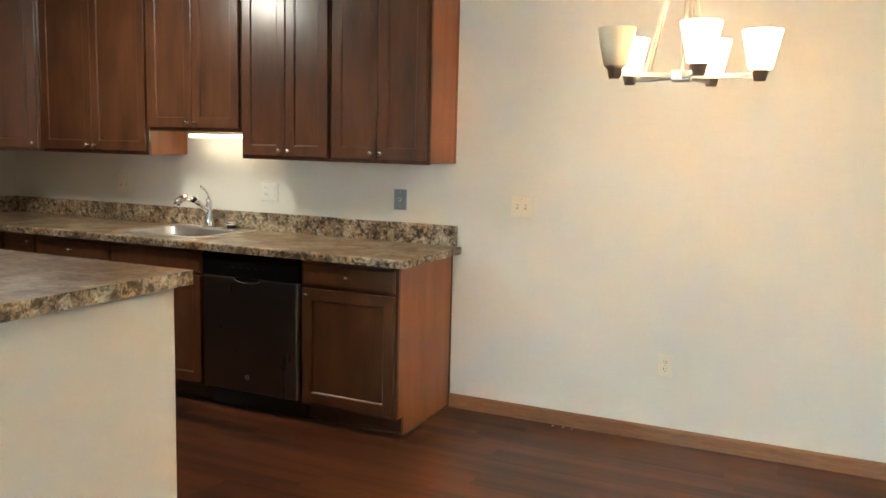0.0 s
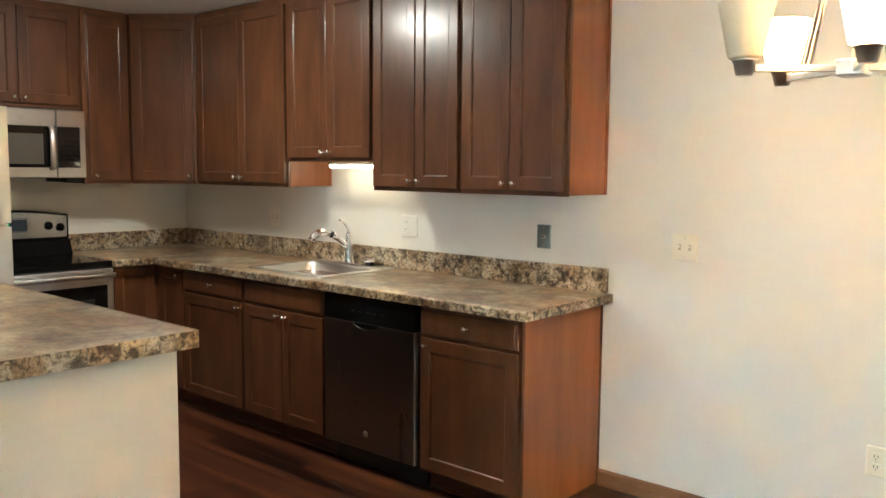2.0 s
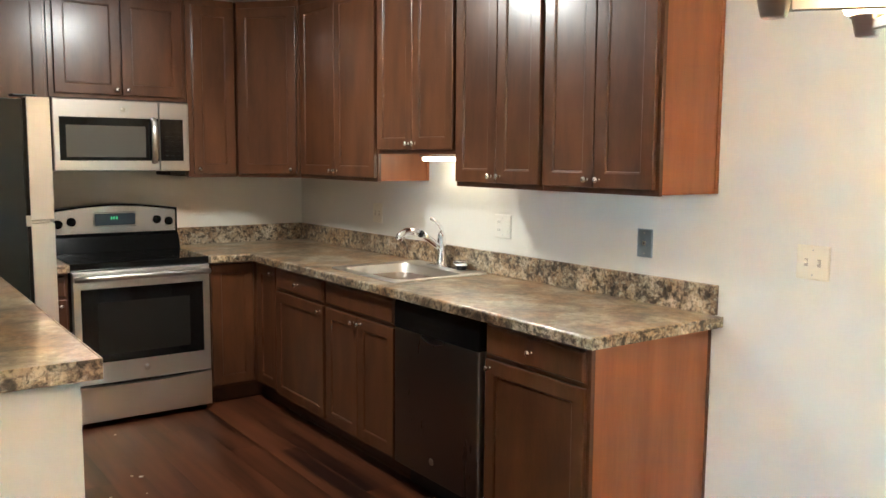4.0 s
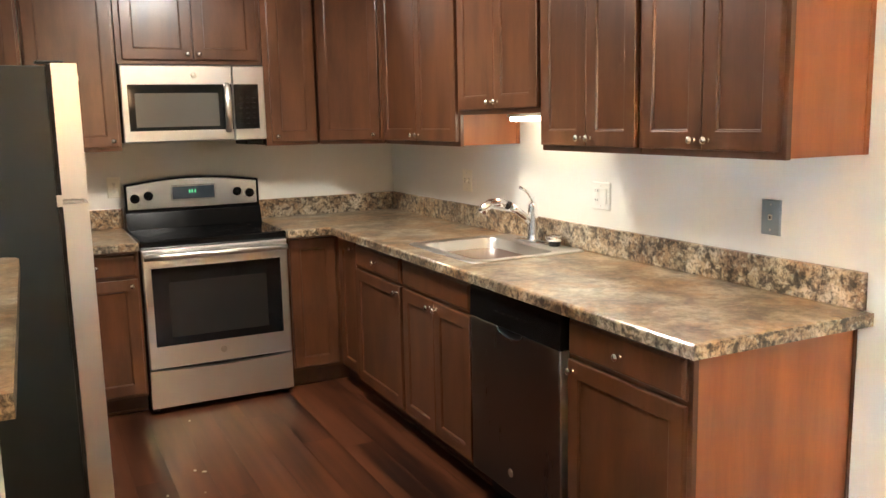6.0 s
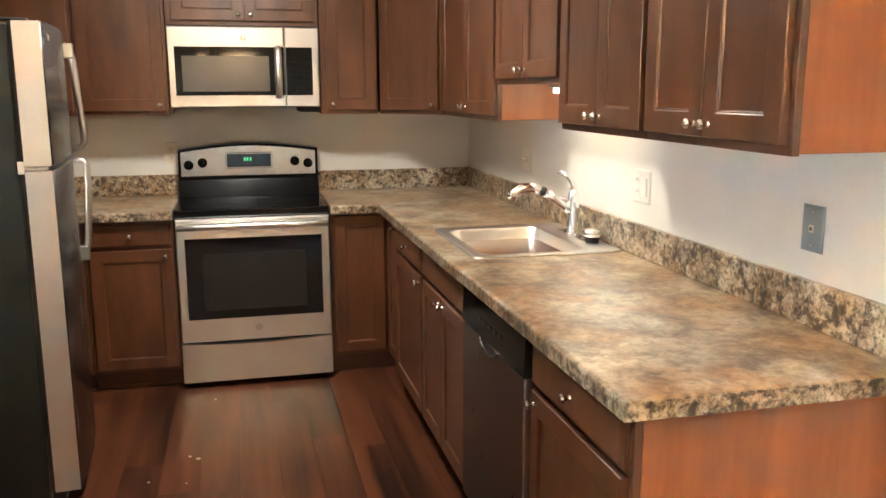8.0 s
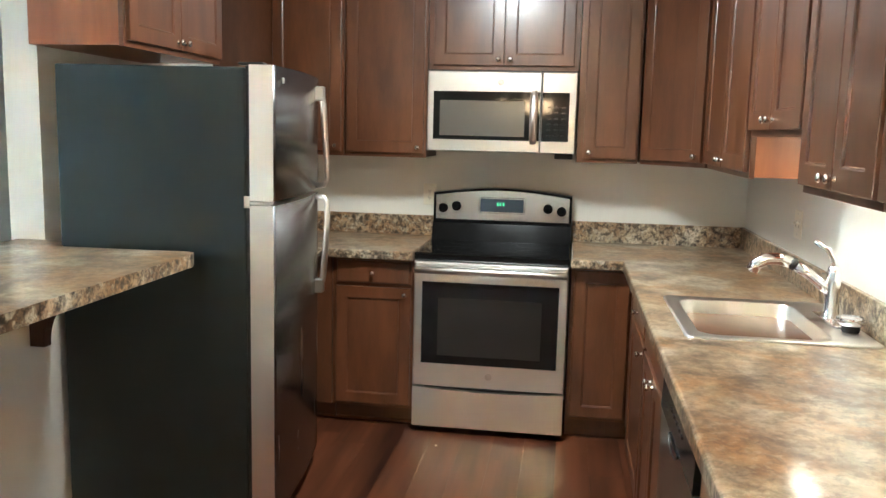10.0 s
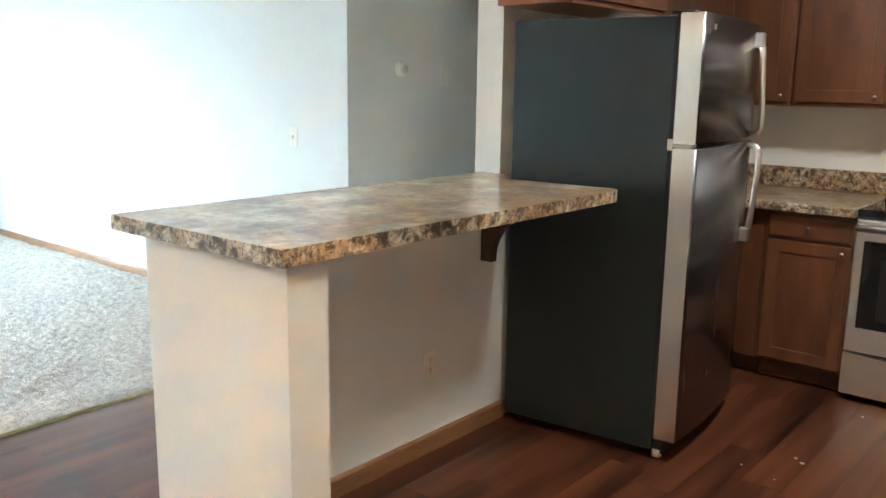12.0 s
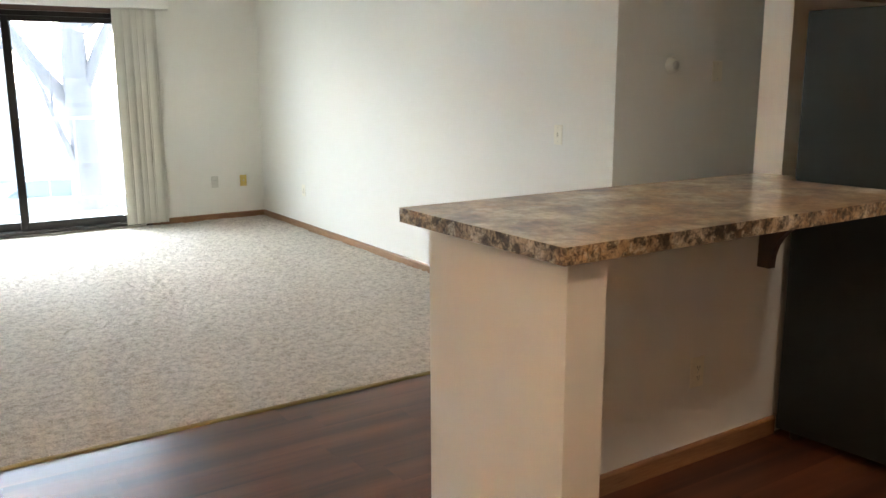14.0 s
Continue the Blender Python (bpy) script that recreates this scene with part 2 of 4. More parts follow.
SIDING = mat("pale_siding", (0.50, 0.48, 0.44), 0.8, dark=(0.44, 0.42, 0.38), stretch=(1, 1, 8), big=2, fine=20)
ROOF = mat("roof_shingle", (0.13, 0.12, 0.115), 0.9, dark=(0.08, 0.075, 0.07), big=3, fine=30, bump=0.4)


# ---- mesh helpers ----
def finish(name, bm, material):
    me = bpy.data.meshes.new(name)
    bmesh.ops.recalc_face_normals(bm, faces=bm.faces)
    bm.to_mesh(me)
    bm.free()
    for m in (material if isinstance(material, (list, tuple)) else (material,)):
        me.materials.append(m)
    return me


def part(name, bm, material, parent=None, label=""):
    ob = new(name, finish(name, bm, material))
    if parent is not None:
        ob.parent = parent
    if label:
        tagged(ob, label)
    return ob


def thing(name, label, category, m=None, group="", kind=""):
    ob = new(name)
    ob.empty_display_size = 0.1
    if m is not None:
        ob.matrix_basis = m
    return tagged(ob, label, category, group, kind)


def box(bm, x0, x1, y0, y1, z0, z1, bev=0.0, seg=1):
    m = Matrix.LocRotScale(((x0 + x1) / 2, (y0 + y1) / 2, (z0 + z1) / 2), None, (abs(x1 - x0), abs(y1 - y0), abs(z1 - z0)))
    vs = bmesh.ops.create_cube(bm, size=1, matrix=m)["verts"]
    if bev:
        es = list({e for v in vs for e in v.link_edges})
        bmesh.ops.bevel(bm, geom=es, offset=bev, segments=seg, affect="EDGES", profile=0.5)
    return bm


def boxed(*a, **k):
    return box(bmesh.new(), *a, **k)


def tube(bm, pts, radii, n=12, caps=True, flat=1.0):
    """A round bar swept along points."""
    pts = [Vector(p) for p in pts]
    radii = radii if isinstance(radii, (list, tuple)) else [radii] * len(pts)
    rings, side = [], None
    for i, p in enumerate(pts):
        d = (pts[min(i + 1, len(pts) - 1)] - pts[max(i - 1, 0)]).normalized()
        if side is None:
            side = d.cross(Vector((0, 0, 1)))
            if side.length < 0.1:
                side = d.cross(Vector((1, 0, 0)))
        side = (side - d * side.dot(d)).normalized()
        up = d.cross(side)
        rings.append([bm.verts.new(p + radii[i] * (math.cos(a) * side + flat * math.sin(a) * up)) for a in (2 * math.pi * k / n for k in range(n))])
    for a, b in zip(rings, rings[1:]):
        for k in range(n):
            bm.faces.new((a[k], a[(k + 1) % n], b[(k + 1) % n], b[k])).smooth = True
    if caps:
        bm.faces.new(rings[0][::-1])
        bm.faces.new(rings[-1])
    return bm


def lathe(bm, profile, m=None, n=20):
    """Turns (radius, height) pairs round the z axis, then places them by m."""
    m = m or Matrix()
    rings = []
    for r, z in profile:
        rings.append([bm.verts.new(m @ Vector((r * math.cos(a), r * math.sin(a), z))) for a in (2 * math.pi * k / n for k in range(n))] if r > 1e-5 else [bm.verts.new(m @ Vector((0, 0, z)))])
    for a, b in zip(rings, rings[1:]):
        for k in range(n):
            q = [a[k % len(a)], a[(k + 1) % len(a)], b[(k + 1) % len(b)], b[k % len(b)]]
            q = [v for i, v in enumerate(q) if v not in q[:i]]
            if len(q) > 2:
                bm.faces.new(q).smooth = True
    return bm


def rings(bm, x0, x1, z0, z1, steps):
    """A board facing -y, whose face steps in by (inset, y) rings; the last ring is closed by a panel."""
    loops = []
    for i, y in steps:
        loops.append([bm.verts.new(p) for p in ((x0 + i, y, z0 + i), (x1 - i, y, z0 + i), (x1 - i, y, z1 - i), (x0 + i, y, z1 - i))])
    for a, b in zip(loops, loops[1:]):
        for k in range(4):
            bm.faces.new((a[k], a[(k + 1) % 4], b[(k + 1) % 4], b[k]))
    bm.faces.new(loops[-1])
    bm.faces.new(loops[0][::-1])
    return bm


def slab(xs, ys, keep, z0, z1, bev=0.008, seg=3):
    """A flat top made of grid cells, with its upper and lower rims rounded."""
    bm = bmesh.new()
    grid = {}

    def v(i, j):
        if (i, j) not in grid:
            grid[i, j] = bm.verts.new((xs[i], ys[j], z1))
        return grid[i, j]

    faces = [bm.faces.new((v(i, j), v(i + 1, j), v(i + 1, j + 1), v(i, j + 1))) for i in range(len(xs) - 1) for j in range(len(ys) - 1) if keep((xs[i] + xs[i + 1]) / 2, (ys[j] + ys[j + 1]) / 2)]
    ext = bmesh.ops.extrude_face_region(bm, geom=faces)
    low = [g for g in ext["geom"] if isinstance(g, bmesh.types.BMVert)]
    for q in low:
        q.co.z = z0
    bm.normal_update()
    bmesh.ops.recalc_face_normals(bm, faces=bm.faces)
    es = [e for e in bm.edges if len(e.link_faces) == 2 and abs(e.link_faces[0].normal.z - e.link_faces[1].normal.z) > 0.5 and abs(e.verts[0].co.z - e.verts[1].co.z) < 1e-6 and e.verts[0].co.z > (z0 + z1) / 2]
    if bev:
        bmesh.ops.bevel(bm, geom=es, offset=bev, segments=seg, affect="EDGES", profile=0.5)
    return bm


def extrude_profile(bm, pts, axis, a, b):
    """A prism: the outline pts (two coordinates) drawn out along axis from a to b."""
    def put(p, t):
        return {"x": (t, p[0], p[1]), "y": (p[0], t, p[1]), "z": (p[0], p[1], t)}[axis]
    lo, hi = [bm.verts.new(put(p, a)) for p in pts], [bm.verts.new(put(p, b)) for p in pts]
    bm.faces.new(lo)
    bm.faces.new(hi[::-1])
    for k in range(len(pts)):
        bm.faces.new((lo[k], lo[(k + 1) % len(pts)], hi[(k + 1) % len(pts)], hi[k]))
    return bm


# ---- plan ----
WX, WY = -5.45, 4.475          # range wall, sink wall
EX = 1.75                      # plain wall behind the walk
FY, LX = -4.937, -3.885        # glass-door wall, long wall of the living room
HY, BY0, BY1 = 0.36, 1.475, 1.612  # hall corner, wall behind the fridge
CZ = 2.44
HW = 1.72                      # kitchen face of the half wall
EDGE = 0.315                    # carpet edge

# ---- structure ----
sub = boxed(-6.2, EX, EDGE + 0.012, BY1, -0.12, -0.004)
box(sub, WX - 0.12, EX, BY1, WY, -0.12, -0.004)
part("subfloor", sub, JOINT)
tagged(bpy.data.objects["subfloor"], "dark subfloor under the vinyl planks", "floor", kind="structure")
tagged(part("ceiling", boxed(-6.3, EX + 0.12, FY - 0.12, WY + 0.12, CZ, CZ + 0.15), CEIL), "white sprayed-texture flat ceiling", "ceiling", kind="structure")
tagged(part("wall_north", boxed(WX - 0.12, EX + 0.12, WY, WY + 0.12, -0.12, CZ), WALL), "beige painted kitchen and dining wall", "wall", kind="structure")
tagged(part("wall_west", boxed(WX - 0.12, WX, BY1, WY, -0.12, CZ), WALL), "beige painted wall behind the range", "wall", kind="structure")
tagged(part("wall_behind_fridge", boxed(-6.2, -3.605, BY0, BY1, -0.12, CZ), WALL), "beige painted wall stub behind the fridge", "wall", kind="structure")
tagged(part("wall_hall_end", boxed(-6.32, -6.2, HY, BY0 + 0.127, -0.12, CZ), WALL), "plain painted hall end wall", "wall", kind="structure")
bm = bmesh.new()
extrude_profile(bm, [(-6.2, HY), (LX, HY), (LX, FY), (LX - 0.12, FY), (LX - 0.12, HY - 0.12), (-6.2, HY - 0.12)], "z", -0.12, CZ)
tagged(part("wall_living", bm, WALL), "pale beige living room wall with an outer corner to the hall", "wall", kind="structure")
bm = bmesh.new()
box(bm, EX, EX + 0.12, FY, WY, -0.12, CZ)
tagged(part("wall_east", bm, WALL), "plain beige painted wall", "wall", kind="structure")
DX0, DX1, DZ0, DZ1 = -2.62, -0.10, 0.03, 2.085
bm = bmesh.new()
box(bm, LX - 0.12, DX0, FY - 0.14, FY, -0.12, CZ)
box(bm, DX1, EX + 0.12, FY - 0.14, FY, -0.12, CZ)
box(bm, DX0, DX1, FY - 0.14, FY, DZ1, CZ)
box(bm, DX0, DX1, FY - 0.14, FY, -0.12, DZ0)
tagged(part("wall_south", bm, WALL), "grey-beige living room wall around the glass door", "wall", kind="structure")


def baseboard(pts_a, pts_b, normal, h=0.078, t=0.013):
    """An oak board with a rounded top along a wall from a to b, standing out along normal."""
    a, b, n = Vector((*pts_a, 0)), Vector((*pts_b, 0)), Vector((*normal, 0))
    bm = bmesh.new()
    prof = [(0, 0.0), (t, 0.0), (t, h - 0.012), (t * 0.7, h - 0.004), (t * 0.35, h), (0, h)]
    lo, hi = [[bm.verts.new(p + n * (u + 0.0005) + Vector((0, 0, z))) for u, z in prof] for p in (a, b)]
    bm.faces.new(lo)
    bm.faces.new(hi[::-1])
    for k in range(len(prof)):
        bm.faces.new((lo[k], lo[(k + 1) % len(prof)], hi[(k + 1) % len(prof)], hi[k]))
    return tagged(part("baseboard", bm, OAK), "oak baseboard along the wall", "baseboard", kind="structure")


baseboard((-1.966, WY), (EX, WY), (0, -1))
baseboard((LX, FY), (LX, HY), (1, 0), 0.07)
baseboard((LX, FY), (-2.66, FY), (0, 1), 0.07)
baseboard((DX1 + 0.06, FY), (EX, FY), (0, 1), 0.07)
baseboard((-6.2, HY), (LX - 0.02, HY), (0, 1), 0.07)
baseboard((EX, FY), (EX, WY), (-1, 0))
baseboard((-3.515, HW), (-2.030, HW), (0, 1))
baseboard((-3.61, BY1), (-1.90, BY1), (0, -1))

# half wall and its end pier under the bar top
bm = bmesh.new()
extrude_profile(bm, [(-3.6045, BY1 + 0.0005), (-1.897, BY1 + 0.0005), (-1.897, 2.236), (-2.028, 2.236), (-2.028, HW), (-3.6045, HW)], "z", -0.0035, 1.021)
tagged(part("wall_half", bm, WALL), "beige painted half wall with an end pier under the bar top", "wall", kind="structure")

# carpet
nx, ny = 420, 380
gx, gy = np.linspace(LX, EX, nx), np.linspace(FY - 0.0, EDGE, ny)
X, Y = np.meshgrid(gx, gy)
rng = np.random.default_rng(4)
tuft = rng.uniform(-1, 1, X.shape)
tuft = tuft + np.roll(tuft, 1, 0) + np.roll(tuft, 1, 1) + np.roll(tuft, (1, 1), (0, 1))
Z = 0.010 + 0.0017 * np.clip(tuft, -2.2, 2.2) + rng.uniform(-0.0032, 0.0032, X.shape) + 0.002 * np.sin(X * 9 + 2 * np.sin(Y * 5))
clump = rng.uniform(-1, 1, X.shape)
for _ in range(3):
    clump = sum(np.roll(clump, k, 1) for k in (-2, -1, 0, 1, 2)) / 5
    clump = sum(np.roll(clump, k, 0) for k in (-1, 0, 1)) / 3
Z += 0.0022 * clump / clump.std()
Z -= 0.007 * np.exp(-((X - LX - 0.125 - 0.012 * np.sin(3 * Y)) / 0.013) ** 2) * ((Y > -3.4) & (Y < -1.7))
Z = np.maximum(Z, 0.001)
Z[-1, :] = 0.0
JX = X + rng.uniform(-0.004, 0.004, X.shape)
JX[:, 0], JX[:, -1] = LX, EX
idx = np.arange(nx * ny).reshape(ny, nx)
quads = np.stack([idx[:-1, :-1], idx[:-1, 1:], idx[1:, 1:], idx[1:, :-1]], -1).reshape(-1, 4)
me = bpy.data.meshes.new("carpet")
me.from_pydata(np.stack([JX, Y, Z], -1).reshape(-1, 3).tolist(), [], quads.tolist())
me.materials.append(CARPET)
me.polygons.foreach_set("use_smooth", [True] * len(me.polygons))
tagged(new("carpet", me), "beige cut-pile wall-to-wall carpet", "carpet", kind="structure")
tagged(part("slab_living", boxed(-6.2, EX, FY, EDGE, -0.12, -0.003), CONCRETE), "concrete slab under the carpet", "floor", kind="structure")
bm = bmesh.new()
extrude_profile(bm, [(EDGE - 0.006, 0.0), (EDGE + 0.018, 0.0), (EDGE + 0.016, 0.004), (EDGE + 0.006, 0.008), (EDGE - 0.004, 0.009)], "x", LX + 0.02, EX - 0.02)
tagged(part("carpet_strip", bm, GOLD), "brass-coloured carpet edge strip along the vinyl floor", "trim", kind="structure")


# ---- cabinets ----
def knob(parent, x, z, y=-0.0195):
    m = Matrix.Translation((x, y, z)) @ Matrix.Rotation(radians(90), 4, "X")
    bm = lathe(bmesh.new(), [(0.0, -0.001), (0.0075, -0.001), (0.0075, 0.002), (0.005, 0.004), (0.0048, 0.013), (0.0085, 0.016), (0.0122, 0.019), (0.0122, 0.022), (0.0098, 0.0255), (0.0055, 0.0275), (0.0, 0.028)], m, 16)
    part("knob", bm, KNOBST, parent, "round satin nickel knob")


def panel_door(parent, x0, x1, z0, z1, kx=None, kz=None, s=0.054):
    st = [(0.001, -0.0005), (0, -0.002), (0, -0.0165), (0.0012, -0.0187), (0.0035, -0.0195), (s, -0.0195), (s + 0.0030, -0.0178), (s + 0.005, -0.0180), (s + 0.0082, -0.0125)]
    d = part("door", rings(bmesh.new(), x0, x1, z0, z1, st), WOOD, parent)
    if kx is not None:
        knob(d, kx, kz)


def drawer_front(parent, x0, x1, z0, z1, with_knob=True):
    st = [(0.001, -0.0005), (0, -0.002), (0, -0.011), (0.004, -0.0125), (0.009, -0.0185), (0.013, -0.0195)]
    d = part("drawer_front", rings(bmesh.new(), x0, x1, z0, z1, st), WOOD, parent)
    if with_knob:
        knob(d, (x0 + x1) / 2, (z0 + z1) / 2)


def upper_cabinet(m, w, z0, z1, doors, label, depth=0.324, end=""):
    """Front face at local y = 0, running back along +y. doors: (x0, x1, knob side)."""
    c = thing("upper_cabinet", label, "cabinet", m, "upper kitchen cabinets")
    body = boxed(0.002, w - 0.002, 0.019, depth, z0 + 0.004, z1 - 0.001)
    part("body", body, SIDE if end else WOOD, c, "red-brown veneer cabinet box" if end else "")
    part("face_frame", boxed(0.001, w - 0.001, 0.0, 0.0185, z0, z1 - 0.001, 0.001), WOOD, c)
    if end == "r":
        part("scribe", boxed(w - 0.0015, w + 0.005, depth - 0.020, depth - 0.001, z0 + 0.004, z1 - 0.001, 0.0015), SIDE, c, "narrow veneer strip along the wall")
    for x0, x1, side in doors:
        kx = None if not side else (x0 + 0.028 if side == "l" else x1 - 0.028)
        panel_door(c, x0, x1, z0 + 0.022, z1 - 0.045, kx, z0 + 0.052)
    return c


def base_cabinet(m, w, fronts, label, end="", depth=0.62):
    c = thing("base_cabinet", label, "cabinet", m, "base kitchen cabinets")
    part("body", boxed(0.002, w - (0.014 if end else 0.002), 0.019, depth, 0.10, 0.871), WOOD, c)
    part("face_frame", boxed(0.001, w - 0.001, 0.0, 0.0185, 0.10, 0.871, 0.001), WOOD, c)
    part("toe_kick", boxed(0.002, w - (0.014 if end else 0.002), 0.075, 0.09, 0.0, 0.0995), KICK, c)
    part("shoe_molding", boxed(0.002, w - (0.014 if end else 0.002), 0.066, 0.0745, 0.0, 0.016, 0.003), WOOD, c)
    if end:
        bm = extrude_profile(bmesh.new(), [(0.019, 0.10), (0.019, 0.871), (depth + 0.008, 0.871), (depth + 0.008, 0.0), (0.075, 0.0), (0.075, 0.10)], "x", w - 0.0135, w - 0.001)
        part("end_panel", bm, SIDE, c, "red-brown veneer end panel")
        part("scribe", boxed(w - 0.0008, w + 0.004, depth - 0.008, depth + 0.006, 0.0, 0.871, 0.001), WOOD, c)
        part("shoe_strip", boxed(w - 0.0008, w + 0.008, 0.08, depth - 0.01, 0.0, 0.014, 0.003), WOOD, c)
    for f in fronts:
        if f[0] == "door":
            _, x0, x1, z0, z1, side = f
            kx = None if not side else (x0 + 0.03 if side == "l" else x1 - 0.03)
            panel_door(c, x0, x1, z0, z1, kx, z1 - 0.032)
        else:
            drawer_front(c, *f[1:])
    return c


UF, BF = 4.150, 3.846
UZ = 1.362
at = lambda x, y, a=0: Matrix.Translation((x, y, 0)) @ Matrix.Rotation(radians(a), 4, "Z")

# sink wall uppers
upper_cabinet(at(-2.562, UF), 0.594, UZ, CZ, [(0.014, 0.292, "r"), (0.296, 0.578, "l")], "dark cherry two-door wall cabinet with a red-brown end", end="r")
upper_cabinet(at(-3.154, UF), 0.591, UZ, CZ, [(0.014, 0.304, "r"), (0.308, 0.578, "l")], "dark cherry two-door wall cabinet beside the sink light", end="l")
upper_cabinet(at(-3.852, UF), 0.697, 1.508, CZ, [(0.016, 0.345, "r"), (0.349, 0.683, "l")], "short dark cherry wall cabinet above the sink")
upper_cabinet(at(-4.765, UF), 0.912, UZ, CZ, [(0.018, 0.452, "r"), (0.456, 0.898, "l")], "wide dark cherry two-door wall cabinet", end="r")
# diagonal corner cabinet
a, b = Vector((-5.110, 3.866)), Vector((-4.7665, UF - 0.001))
dw, da = (b - a).length, math.degrees(math.atan2(b.y - a.y, b.x - a.x))
c = thing("corner_cabinet", "dark cherry diagonal corner wall cabinet with one door", "cabinet", at(a.x, a.y, da), "upper kitchen cabinets")
inv = at(a.x, a.y, da).inverted()
outline = [inv @ Vector((x, y, 0)) for x, y in ((-5.1085, 3.8675), (-4.768, 4.1505), (-4.768, WY - 0.001), (WX + 0.001, WY - 0.001), (WX + 0.001, 3.8675))]
bm = extrude_profile(bmesh.new(), [(p.x, p.y + (0.02 if p.y < 0.05 else 0)) for p in outline], "z", UZ + 0.004, CZ - 0.001)
part("body", bm, WOOD, c)
part("face_frame", boxed(0.012, dw - 0.012, 0.0, 0.0185, UZ, CZ - 0.001, 0.001), WOOD, c)
panel_door(c, 0.028, dw - 0.028, UZ + 0.022, CZ - 0.045, dw - 0.058, UZ + 0.052)
# range wall uppers
RX = -5.110
upper_cabinet(at(RX, 3.556, 90), 0.308, UZ, CZ, [(0.034, 0.296, "l")], "narrow dark cherry wall cabinet beside the microwave", 0.339)
upper_cabinet(at(RX, 2.786, 90), 0.768, 1.815, CZ, [(0.030, 0.389, "r"), (0.394, 0.742, "l")], "short dark cherry wall cabinet over the microwave", 0.339)
upper_cabinet(at(RX, 2.342, 90), 0.442, UZ, CZ, [(0.014, 0.426, "r")], "dark cherry wall cabinet with one door", 0.339)
upper_cabinet(at(RX, 1.614, 90), 0.726, UZ, CZ, [(0.34, 0.712, "r")], "dark cherry blind corner wall cabinet behind the fridge", 0.339)
# above the fridge, facing the sink wall
upper_cabinet(at(-3.556, 1.975, 180), 0.81, 1.768, CZ, [(0.014, 0.401, "r"), (0.405, 0.796, "l")], "dark cherry cabinet above the fridge with a red-brown end", 0.362, end="l")

# sink wall base units
base_cabinet(at(-2.535, BF), 0.565, [("drawer", 0.016, 0.549, 0.737, 0.853), ("door", 0.016, 0.549, 0.118, 0.722, "l")], "dark cherry base cabinet with one drawer and one door", end="r")
base_cabinet(at(-3.866, BF), 0.694, [("drawer", 0.018, 0.676, 0.737, 0.853, False), ("door", 0.018, 0.345, 0.118, 0.722, "r"), ("door", 0.349, 0.676, 0.118, 0.722, "l")], "dark cherry sink base cabinet with two doors")
base_cabinet(at(-4.492, BF), 0.624, [("drawer", 0.03, 0.612, 0.737, 0.853), ("door", 0.03, 0.612, 0.118, 0.722, "r")], "dark cherry base cabinet with one drawer and one door")
# corner unit with a folding door in two leaves
c = thing("corner_base_cabinet", "dark cherry corner base cabinet with a folding door", "cabinet", None, "base kitchen cabinets")
bm = extrude_profile(bmesh.new(), [(-4.830, 3.557), (-4.830, 3.865), (-4.494, 3.865), (-4.494, WY - 0.003), (WX + 0.003, WY - 0.003), (WX + 0.003, 3.557)], "z", 0.10, 0.871)
part("body", bm, WOOD, c)
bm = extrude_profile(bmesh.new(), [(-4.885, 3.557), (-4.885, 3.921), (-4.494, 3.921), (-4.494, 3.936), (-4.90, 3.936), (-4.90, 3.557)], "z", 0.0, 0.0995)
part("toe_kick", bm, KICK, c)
for m, w, ks in ((at(-4.8305, 3.576, 90), 0.265, ""), (at(-4.772, 3.8655), 0.262, "l")):
    leaf = rings(bmesh.new(), 0, w, 0.118, 0.853, [(0.001, -0.0005), (0, -0.002), (0, -0.0145), (0.004, -0.0185), (0.007, -0.0195), (0.054, -0.0195), (0.0575, -0.0175), (0.06, -0.018), (0.0645, -0.0125)])
    bmesh.ops.transform(leaf, matrix=m, verts=leaf.verts)
    d = part("door_leaf", leaf, WOOD, c)
    if ks:
        knob(d, -4.772 + w - 0.035, 0.815, 3.846)
base_cabinet(at(-4.811, 2.370, 90), 0.419, [("drawer", 0.022, 0.404, 0.737, 0.853), ("door", 0.022, 0.404, 0.118, 0.722, "r")], "dark cherry base cabinet with one drawer beside the range")
base_cabinet(at(-4.811, 1.616, 90), 0.752, [], "dark cherry blind base cabinet behind the fridge")


# ---- worktops ----
TZ0, TZ1 = 0.872, 0.914
SX0, SX1, SY0, SY1 = -3.895, -3.285, 3.905, 4.43
keep = lambda x, y: (y > 3.8 or (x < -4.75)) and not (SX0 < x < SX1 and SY0 < y < SY1)
worktop = thing("worktop", "brown stone-pattern laminate worktop with a rolled edge", "worktop")
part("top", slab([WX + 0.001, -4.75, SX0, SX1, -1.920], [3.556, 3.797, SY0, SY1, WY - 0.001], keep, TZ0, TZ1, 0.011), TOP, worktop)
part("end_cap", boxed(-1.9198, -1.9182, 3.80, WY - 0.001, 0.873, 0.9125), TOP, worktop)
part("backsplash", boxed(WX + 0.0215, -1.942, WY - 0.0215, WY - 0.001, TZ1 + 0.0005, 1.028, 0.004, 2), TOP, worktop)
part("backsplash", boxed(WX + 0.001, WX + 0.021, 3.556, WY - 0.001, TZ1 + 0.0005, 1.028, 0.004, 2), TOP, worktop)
sidetop = thing("worktop", "short brown stone-pattern laminate worktop beside the fridge", "worktop")
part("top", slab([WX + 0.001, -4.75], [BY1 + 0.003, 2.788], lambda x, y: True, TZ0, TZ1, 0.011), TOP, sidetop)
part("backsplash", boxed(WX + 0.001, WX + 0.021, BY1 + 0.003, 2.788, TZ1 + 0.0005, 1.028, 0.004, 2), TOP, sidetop)

